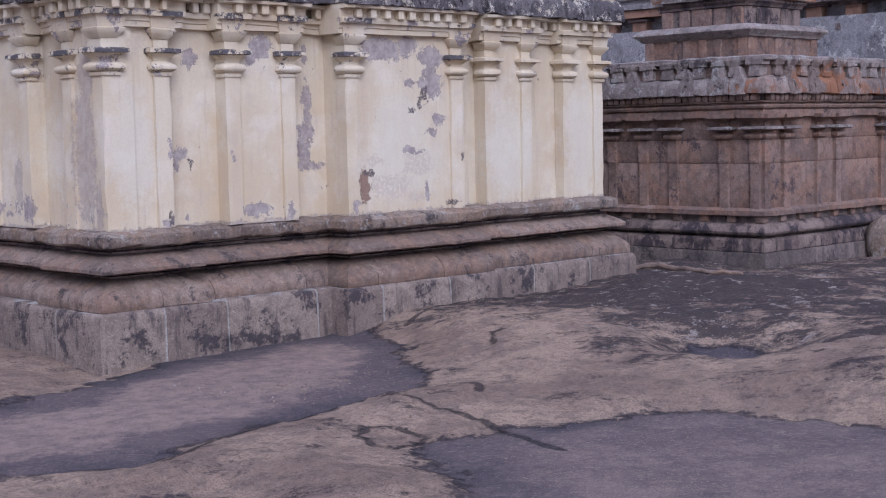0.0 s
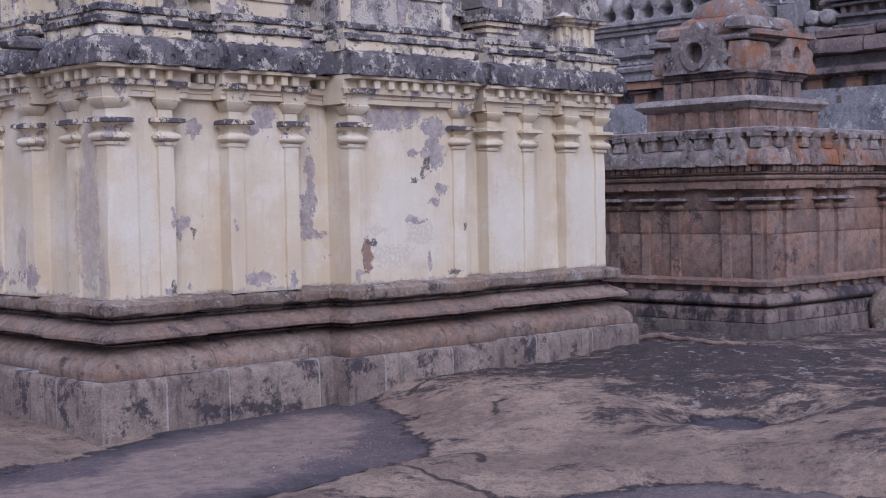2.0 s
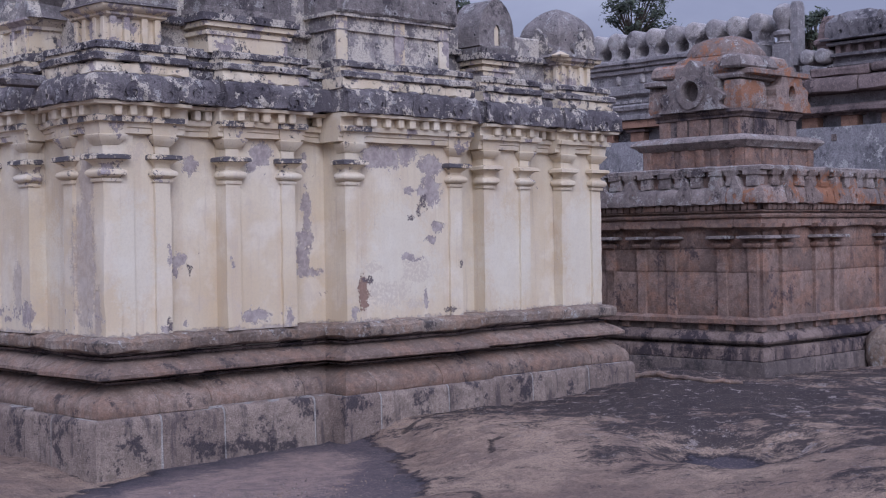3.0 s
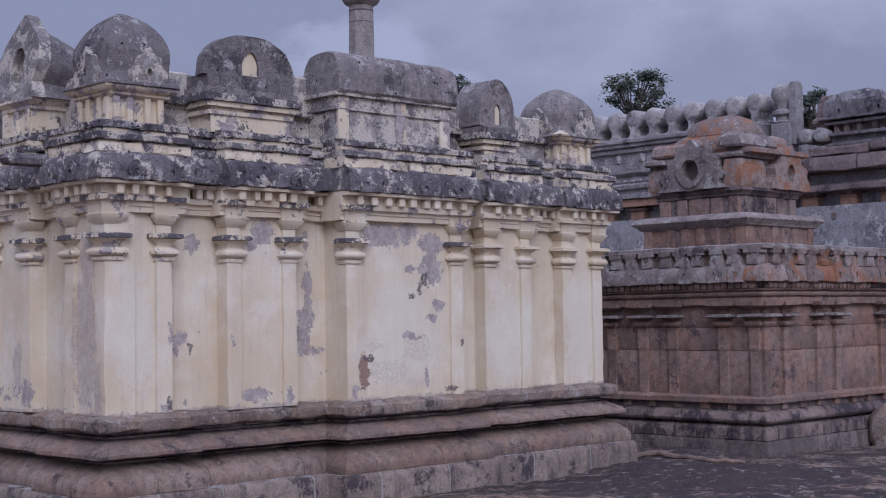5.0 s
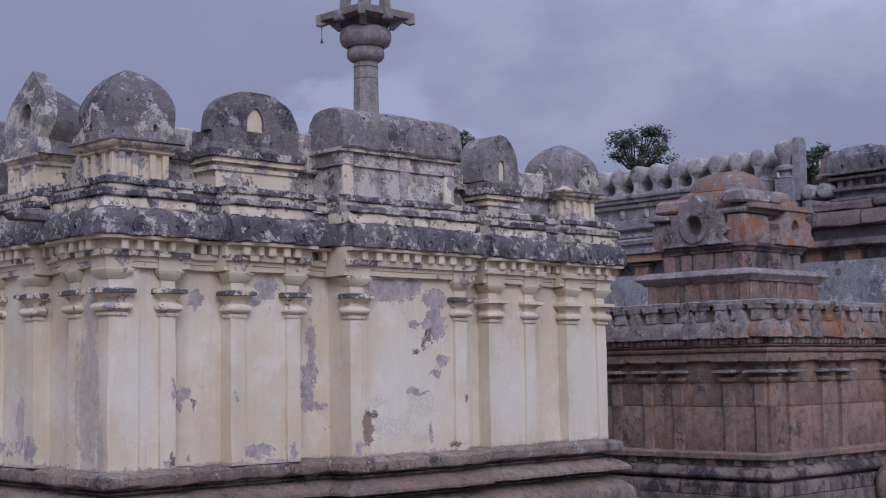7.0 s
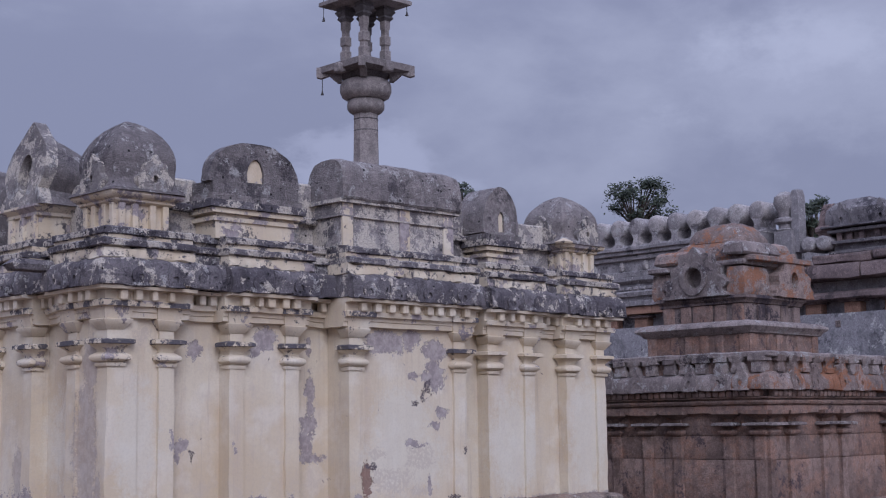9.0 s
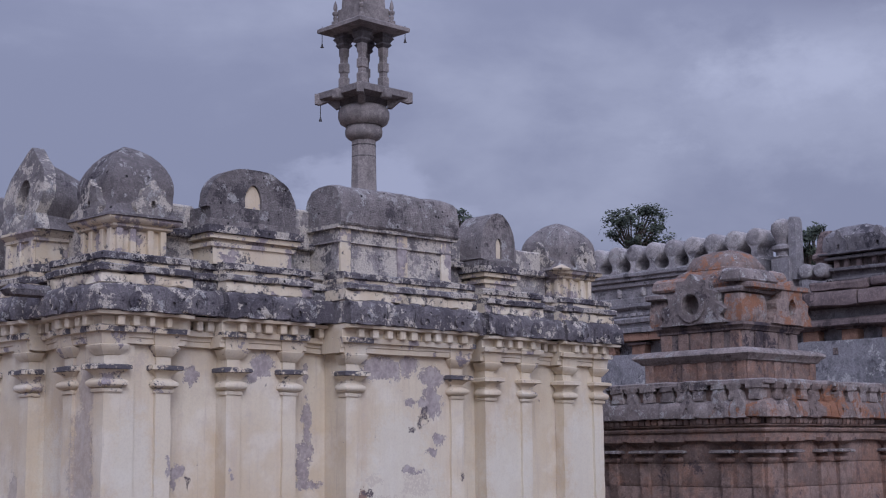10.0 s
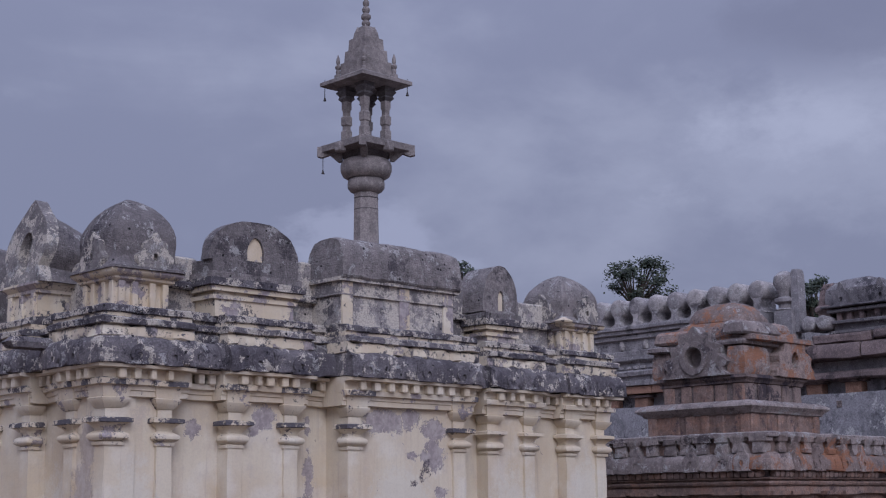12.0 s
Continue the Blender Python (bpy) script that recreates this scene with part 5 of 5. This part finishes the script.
tagged(boulder, "rounded pale grey boulder on the rock", "boulder")


def lying_root(pts, radius):
    """A long root lying on the rock, following its height."""
    bm = bmesh.new()
    rows, dense = [], []
    for a, b in zip(pts, pts[1:]):
        dense += [Vector(a).lerp(Vector(b), k / 8) for k in range(8)]
    dense.append(Vector(pts[-1]))
    for i, c in enumerate(dense):
        h = (dense[min(i + 1, len(dense) - 1)] - dense[max(i - 1, 0)]).normalized()
        out = Vector((h.y, -h.x))
        r = radius * (1.0 - 0.55 * i / len(dense))
        z = ground_at(c.x, c.y) + r * 0.55
        rows.append([bm.verts.new(worn((c.x + out.x * r * math.cos(a), c.y + out.y * r * math.cos(a), z + r * math.sin(a)), 0.005)) for a in [2 * math.pi * k / 8 for k in range(8)]])
    for a, b in zip(rows, rows[1:]):
        for k in range(8):
            bm.faces.new((a[k], a[(k + 1) % 8], b[(k + 1) % 8], b[k]))
    bm.faces.new(rows[0])
    bm.faces.new(rows[-1])
    return tagged(part("root", bm, PLINTH), "long pale brown root lying across the rock", "root")


lying_root([(7.35, 0.25), (7.38, -0.05), (7.25, -0.5), (7.0, -0.95), (6.85, -1.3), (6.95, -1.65)], 0.05)

# ---- the far temple ----
far = thing("temple", "long grey granite temple behind a rendered wall, with carved parapet", "temple")
FX = 16.0
def line(x, y0=14.0, y1=-7.0):
    return [(x, y0), (x, y1)]


part("rendered_wall", course(line(FX), [(0.0, -0.3), (0.0, 1.5), (0.0, 3.70), (-0.02, 3.75), (-0.2, 3.755)], 0.012, 0.5, 0.5, 1.5), RENDERED, far, "grey rendered wall with pale patches")
# solid block, no opening; the hole's shade is its dark colour
part("spout_hole", box(FX - 0.012, FX + 0.1, 2.46, 2.56, 3.50, 3.62, 0.004, 0.004), BROWN_DARK, far)
# wall behind the piers in dark stone, shade of the gap put into colour
part("recess_wall", course(line(FX + 0.35), [(0.0, 3.5), (0.0, 4.6)], 0.004, 1.0), BROWN_DARK, far)
for k in range(22):
    y = 13.2 - k * 0.78
    part("short_pier", box(FX + 0.1, FX + 0.4, y - 0.16, y + 0.16, 3.74, 3.94, 0.008, 0.01), FAR_RED, far)
    part("pier_cap", box(FX + 0.05, FX + 0.4, y - 0.24, y + 0.24, 3.94, 3.99, 0.008, 0.01), FAR_BROWN, far)
for piece in cut(line(FX, 5.0), (1.3, 1.7, 0.9), 0.012):
    part("cornice_stone", course(piece, [(-0.05, 3.97), (0.06, 3.975), (0.09, 4.0), (0.08, 4.07), (0.0, 4.13), (-0.1, 4.15)], 0.02, 0.18, 0.5, 3), FAR_BROWN, far)
for piece in cut(line(FX, 5.2), (0.85, 1.3, 1.05), 0.03):
    part("eave_stone", course(piece, [(0.0, 4.34), (0.10, 4.345), (0.13, 4.37), (0.12, 4.5), (0.06, 4.6), (-0.02, 4.63)], 0.03, 0.15, 0.5, 3), FAR_BROWN, far)
for piece in cut(line(FX, 14.0, 3.9), (1.6, 2.1), 0.01):
    part("lower_cornice", course(piece, [(0.0, 4.02), (0.02, 4.02), (0.02, 4.16), (0.0, 4.165)], 0.01, 0.3, 0.5), FAR_RED, far)
    part("frieze_stone", course(piece, [(0.03, 4.17), (0.08, 4.18), (0.08, 4.27), (0.03, 4.28), (0.03, 4.36), (0.10, 4.37), (0.12, 4.44), (0.05, 4.48)], 0.012, 0.25, 0.5), FAR, far)
    part("frieze_stone", course(piece, [(0.02, 4.48), (0.02, 4.62), (0.06, 4.63), (0.11, 4.68), (0.11, 4.74), (0.05, 4.76)], 0.012, 0.25, 0.5), FAR, far)
    part("frieze_stone", course(piece, [(0.06, 4.76), (0.07, 4.86), (0.02, 4.88), (0.02, 5.08), (0.09, 5.10), (0.10, 5.17), (0.06, 5.18)], 0.012, 0.25, 0.5), FAR, far)
    part("cornice_stone", course(piece, [(0.08, 5.18), (0.15, 5.20), (0.15, 5.26), (0.2, 5.28), (0.2, 5.34), (0.1, 5.36), (0.0, 5.40)], 0.012, 0.25, 0.6), FAR, far)
DENT = settle(box(-0.05, 0.05, -0.06, 0.06, 0, 0.06, 0.004, 0.005))
PATCH = settle(lathe([(0.01, 0.0), (0.06, 0.02), (0.075, 0.08), (0.06, 0.16), (0.02, 0.2)], 10, 0.02))
DENT.materials.append(FAR)
PATCH.materials.append(FAR_PALE)
for k in range(34):
    ob = new("dentil", DENT)
    ob.parent, ob.matrix_basis = far, pose(FX - 0.02, 10.0 - k * 0.18, 4.50, 0, 0, 90)
for y in (8.0, 7.3, 6.7, 6.05, 5.45, 4.8):
    ob = new("lotus_boss", PATCH)
    ob.parent, ob.matrix_basis = far, pose(FX - 0.01, y, 4.88)


def barrel_bud():
    """A parapet bud: a drum lying on a flared foot."""
    bm = bmesh.new()
    rows = []
    for x, r in ((-0.035, 0.05), (-0.035, 0.13), (-0.02, 0.175), (0.02, 0.192), (0.5, 0.185), (0.9, 0.175)):
        rows.append([bm.verts.new(worn((x, r * math.cos(2 * math.pi * k / 20), 0.415 + r * math.sin(2 * math.pi * k / 20)), 0.008)) for k in range(20)])
    for a, b in zip(rows, rows[1:]):
        for k in range(20):
            bm.faces.new((a[k], a[(k + 1) % 20], b[(k + 1) % 20], b[k]))
    bm.faces.new(rows[0])
    bm.faces.new(rows[-1])
    return settle(bm, 50)


BUD, BUD_FOOT = barrel_bud(), settle(stack([(-0.06, 0.5, -0.16, 0.16, 0), (-0.05, 0.5, -0.14, 0.14, 0.04), (-0.035, 0.5, -0.07, 0.07, 0.11), (-0.03, 0.5, -0.065, 0.065, 0.2), (-0.03, 0.5, -0.09, 0.09, 0.25), (-0.02, 0.5, -0.15, 0.15, 0.32)], 0.008))
BUD.materials.append(FAR_PALE)
BUD_FOOT.materials.append(FAR_PALE)
for k in range(17):
    y = 11.6 - 0.472 * k
    ob = new("parapet_bud", BUD)
    ob.parent, ob.matrix_basis = far, pose(FX - 0.05, y, 5.38 - 0.05)
    fo = new("bud_foot", BUD_FOOT)
    fo.parent = ob
for y in (3.02, 2.72):
    ob = new("parapet_bud", BUD)
    ob.parent, ob.matrix_basis = far, pose(FX - 0.05, y, 4.72) @ Matrix.Scale(0.7, 4)
post = part("parapet_post", stack([(FX - 0.12, FX + 0.2, 3.3, 3.66, 4.6), (FX - 0.12, FX + 0.2, 3.3, 3.66, 5.3)], 0.01), FAR, far, "tall slab post with a rounded top")
part("post_slab", stack([(FX - 0.02, FX + 0.22, 3.2, 3.36, 4.9), (FX - 0.02, FX + 0.22, 3.2, 3.36, 5.95), (FX + 0.02, FX + 0.2, 3.22, 3.34, 6.05)], 0.01), FAR, post)
part("post_bud", lathe([(0.16, 5.28), (0.2, 5.33), (0.14, 5.36), (0.14, 5.43), (0.21, 5.47), (0.21, 5.53), (0.12, 5.57), (0.15, 5.68), (0.22, 5.82), (0.2, 5.95), (0.1, 6.03), (0.02, 6.05)], 20, 0.008, (FX + 0.08, 3.52)), FAR_PALE, post)

# miniature tower on the far temple's roof
mini = part("roof_tower", box(FX + 0.15, FX + 2.0, -0.6, 2.62, 4.55, 5.0, 0.012, 0.02, 2), FAR_DARK, far, "dark carved miniature tower on the roof")
for z, h, g0 in ((4.66, 0.05, 0.1), (4.80, 0.06, 0.06), (4.97, 0.06, 0.12), (5.18, 0.06, 0.08), (5.26, 0.04, 0.16)):
    part("tower_moulding", box(FX + 0.15 - g0, FX + 2, -0.6, 2.62 + g0, z, z + h, 0.012, 0.012, 2), FAR_DARK, mini)
part("tower_wall", box(FX + 0.22, FX + 1.9, -0.5, 2.56, 5.0, 5.25, 0.01, 0.01, 2), BROWN_DARK, mini)
for y in (2.5, 2.3, 2.05, 1.75, 1.5, 1.2):
    part("small_pilaster", box(FX + 0.14, FX + 0.3, y - 0.05, y + 0.05, 5.03, 5.19, 0.006, 0.008), FAR_BROWN, mini)
part("roof_block", stack([(FX + 0.1, FX + 1.3, 1.62, 2.70, 5.29), (FX + 0.08, FX + 1.3, 1.60, 2.72, 5.40), (FX + 0.1, FX + 1.3, 1.62, 2.70, 5.60), (FX + 0.2, FX + 1.2, 1.75, 2.58, 5.72), (FX + 0.3, FX + 1.1, 1.95, 2.42, 5.78)], 0.02, 4), FAR_DARK, mini, smooth=24)
part("roof_block", stack([(FX + 0.15, FX + 1.3, -0.2, 1.5, 5.29), (FX + 0.12, FX + 1.3, -0.2, 1.52, 5.48), (FX + 0.3, FX + 1.1, 0.0, 1.35, 5.58)], 0.02, 4), FAR_DARK, mini, smooth=24)
part("end_pier", stack([(FX + 0.12, FX + 0.5, 2.66, 2.88, 4.9), (FX + 0.12, FX + 0.5, 2.66, 2.88, 5.2), (FX + 0.06, FX + 0.5, 2.62, 2.93, 5.24), (FX + 0.06, FX + 0.5, 2.62, 2.93, 5.30), (FX + 0.12, FX + 0.5, 2.66, 2.88, 5.34), (FX + 0.12, FX + 0.5, 2.68, 2.86, 5.55), (FX + 0.2, FX + 0.5, 2.6, 2.8, 5.74)], 0.02, 5), FAR_BROWN, mini)
for y in (2.38, 1.62):
    part("small_gable", gable(leaf(0.32, 0.40, 5), oval(0.07, 0.09, 0.11), 0.14, 0.08, to_west(FX + 0.04, y, 5.29), 0.010), FAR_DARK, mini)
for y0, y1, z in ((2.95, 1.8, 4.62), (1.75, 0.7, 4.64), (0.6, -0.8, 4.62)):
    part("loose_slab", box(FX - 0.05, FX + 0.5, y1, y0, z, z + 0.17, 0.03, 0.03, 3), FAR_BROWN, far)
part("temple_body", box(FX + 0.3, FX + 9, -7, 14, 0, 4.6, 0, 0), FAR, far)
part("temple_body", box(FX + 0.25, FX + 6, 3.7, 14, 4.5, 5.32, 0, 0), FAR, far)

# ---- the tall pillar with its pavilion ----
PX, PY = 13.36, 12.11
pillar = thing("pillar", "tall carved granite pillar with a small pavilion hung with bells", "pillar", (PX, PY, 0))


def px_z(y):
    """Heights along the pillar from its drawing."""
    return 12.95 - 0.01317 * y + 9.3e-7 * y * y


U = 0.0121
def column(name, profile, sides, mat, parent, label="", turn=0.0, smooth=38):
    return part(name, lathe([(r * U, px_z(y)) for r, y in profile], sides, 0.0, (0, 0), turn), mat, parent, label, smooth)


def sq(name, rings, mat, parent, label="", wear=0.006):
    return part(name, stack([(-h * U, h * U, -h * U, h * U, px_z(y)) for h, y in rings], wear), mat, parent, label)


part("shaft", lathe([(0.42, -0.3), (0.40, 3.0), (22.5 * U * 1.05, px_z(426)), (22.3 * U, px_z(345)), (22.6 * U, px_z(340))], 8, 0, (0, 0), math.pi / 8), PILLAR, pillar, "eight-sided shaft")
for y in (398, 372, 352):
    column("shaft_ring", [(22.6, y + 1.2), (23.1, y + 0.6), (23.1, y - 0.6), (22.6, y - 1.2)], 8, PILLAR_DARK, pillar, "", math.pi / 8)
column("lower_cushion", [(20, 344), (24, 342), (29, 339), (33, 334), (33.5, 327), (32, 320), (27, 316), (24, 314)], 40, PILLAR, pillar, "round cushion", 0, 50)
column("upper_cushion", [(25, 315), (33, 318), (42, 313), (46, 304), (46, 294), (43, 287), (36, 283), (30, 282)], 40, PILLAR, pillar, "", 0, 50)
# darker stone puts the shade beneath the platform into the colour
sq("lotus_block", [(24, 285), (28, 284), (34, 273), (37, 268), (37, 262)], PILLAR_DARK, pillar)
slab = sq("platform", [(50, 272), (60.5, 270), (60.5, 259), (56, 257), (40, 255)], PILLAR, pillar, "square platform with turned-down corners")
for sx, sy in ((1, 1), (1, -1), (-1, 1), (-1, -1)):
    bm = bmesh.new()
    pts = [(30, 286), (35, 287), (46, 274), (56, 279), (62, 277), (62, 260), (30, 264)]
    sides_ = []
    for off in (-6, 6):
        sides_.append([bm.verts.new(((sx * d + off * 0.7) * U, (sy * d - off * 0.7 * (sx * sy)) * U, px_z(y))) for d, y in pts])
    n = len(pts)
    for k in range(n):
        bm.faces.new((sides_[0][k], sides_[0][(k + 1) % n], sides_[1][(k + 1) % n], sides_[1][k]))
    bm.faces.new(sides_[0])
    bm.faces.new(sides_[1])
    part("corner_bracket", bm, PILLAR, slab)
for d in ((0, -1), (-1, 0)):
    part("side_pendant", box(d[0] * 60 * U - 0.1, d[0] * 60 * U + 0.1, d[1] * 60 * U - 0.1, d[1] * 60 * U + 0.1, px_z(279), px_z(262), 0.004, 0.03), PILLAR, slab)
for sx in (-1, 0, 1):
    for sy in (-1, 0, 1):
        if (sx, sy) == (0, 0) or 0 in (sx, sy):
            continue
        cx, cy = sx * 25 * U, sy * 25 * U
        c = part("pavilion_post", stack([(cx - h * U, cx + h * U, cy - h * U, cy + h * U, px_z(y)) for h, y in ((7, 257), (7, 233), (5.2, 231), (5.2, 224), (7, 222), (7, 208), (5, 206), (5, 196), (6.4, 194), (6.4, 180))], 0.003), PILLAR, pillar)
        # capitals in the darker copy, shade under the roof slab put into colour
        part("post_capital", stack([(cx - h * U, cx + h * U, cy - h * U, cy + h * U, px_z(y)) for h, y in ((6.5, 181), (11, 176), (9, 172), (14, 165), (11, 161), (16, 153), (16, 149))], 0.006, 12), PILLAR_DARK, c)
# inner post darkened by colour for the shade inside the pavilion
part("inner_post", stack([(-5 * U, 5 * U, -5 * U, 5 * U, px_z(247)), (-5 * U, 5 * U, -5 * U, 5 * U, px_z(150))], 0.003), PILLAR_DARK, pillar)
roof = sq("pavilion_roof", [(44, 157), (59.5, 153), (59.5, 147), (56, 145), (40, 139), (36, 138)], PILLAR, pillar, "thin projecting roof slab")
sq("spire", [(33, 141), (33, 113), (28, 111), (27, 92), (23, 90), (22, 71), (17, 69), (15, 58), (12, 56), (10, 49), (5, 47)], PILLAR, pillar, "stepped pyramid spire")
for sx, sy in ((1, 1), (-1, -1), (1, -1), (-1, 1)):
    c = (sx * 36 * U, sy * 36 * U)
    part("corner_finial", lathe([(r * U, px_z(y)) for r, y in ((7, 140), (7, 134), (3.5, 132), (4.5, 127), (3, 124), (5.5, 121), (5.5, 117), (2.5, 115), (4, 110), (3, 104), (0.5, 97))], 12, 0, c), PILLAR, roof)
    c = (sx * 11 * U, sy * 11 * U)
    part("small_finial", lathe([(r * U, px_z(y)) for r, y in ((4, 60), (4, 55), (2, 52), (0.5, 48))], 8, 0, c), PILLAR, roof)
column("finial", [(5, 49), (6, 46), (8, 43), (8, 40), (5, 37), (9, 33), (9, 28), (5, 24), (7, 20), (7, 16), (4, 12), (6, 8), (6, 4), (3, 0), (4.5, -6), (3, -14), (0.6, -26)], 16, PILLAR, pillar, "turned finial", 0, 50)
for (dx, dy), y0, y1 in (((-55, 55), 283, 307), ((-53, 53), 157, 178), ((53, -53), 158, 171)):
    b = part("bell", lathe([(r * U, px_z(y)) for r, y in ((0.5, y1 - 8), (1.2, y1 - 6), (2.2, y1 - 2), (3.2, y1))], 10, 0, (dx * U, dy * U)), IRON, pillar, "small hanging iron bell")
    for k in range(3):
        z0 = y0 - 16 + (y1 - 7 - y0 + 16) * k / 3
        part("chain_link", lathe([(0.7 * U, px_z(z0)), (0.7 * U, px_z(z0 + (y1 - 7 - y0 + 16) / 3))], 6, 0, (dx * U, dy * U)), IRON, b)


# ---- trees behind the far temple ----
def tree(x, y, z, width, height, leaves, seed, label):
    """A tree whose crown's middle is at z: trunk, limbs and many small leaves in uneven clumps."""
    r = random.Random(seed)
    t = thing("tree", label, "tree", (x, y, 0), "trees behind the temple")
    bm = bmesh.new()

    def limb(a, b, r0, r1, n=5):
        a, b = Vector(a), Vector(b)
        rows = []
        for k in range(n + 1):
            u = k / n
            c = a.lerp(b, u) + noise.noise_vector((a.lerp(b, u) + Vector((seed, 0, 0))) * 0.8) * 0.12 * (b - a).length * u * (1 - u) * 4
            rad = r0 + (r1 - r0) * u
            rows.append([bm.verts.new(c + Vector((math.cos(q_) * rad, math.sin(q_) * rad, 0))) for q_ in [2 * math.pi * j / 7 for j in range(7)]])
        for p, s_ in zip(rows, rows[1:]):
            for j in range(7):
                bm.faces.new((p[j], p[(j + 1) % 7], s_[(j + 1) % 7], s_[j]))
    low = z - height * 0.45
    limb((0, 0, -1.0), (0, 0, low), 0.3, 0.18, 8)
    tips = []
    for k in range(34):
        a = r.uniform(0, 2 * math.pi)
        q_ = r.uniform(0.25, 1.0)
        tip = (math.cos(a) * width * 0.5 * q_, math.sin(a) * width * 0.5 * q_, z + height * (r.uniform(-0.35, 0.5) * (1.15 - 0.5 * q_)))
        limb((0, 0, low - 0.1), tip, 0.045, 0.012)
        tips.append(Vector(tip))
    part("trunk", bm, BARK, t, "grey-brown trunk and limbs")
    verts, quads = [], []
    for k in range(leaves):
        c = r.choice(tips) + Vector((r.gauss(0, 1), r.gauss(0, 1), r.gauss(0, 0.75))) * 0.058 * width
        s_ = r.uniform(0.04, 0.085)
        u = Vector((r.gauss(0, 1), r.gauss(0, 1), r.gauss(0, 1))).normalized()
        v = u.orthogonal().normalized()
        i = len(verts)
        verts += [tuple(c - u * s_), tuple(c + v * s_ * 0.55), tuple(c + u * s_), tuple(c - v * s_ * 0.55)]
        quads.append((i, i + 1, i + 2, i + 3))
    me = bpy.data.meshes.new("leaves")
    me.from_pydata(verts, [], quads)
    me.materials.append(LEAVES)
    ob = new("crown", me)
    ob.parent = t
    return t


tree(29.15, 17.2, 8.74, 2.15, 1.6, 3400, 3, "dark green broadleaf tree with a ragged crown")
tree(25.5, 21.3, 8.9, 1.2, 1.4, 1600, 8, "small dark green tree half hidden by the parapet")
tree(32.3, 12.9, 7.9, 1.8, 2.0, 3400, 12, "dark green tree behind the temple roof")
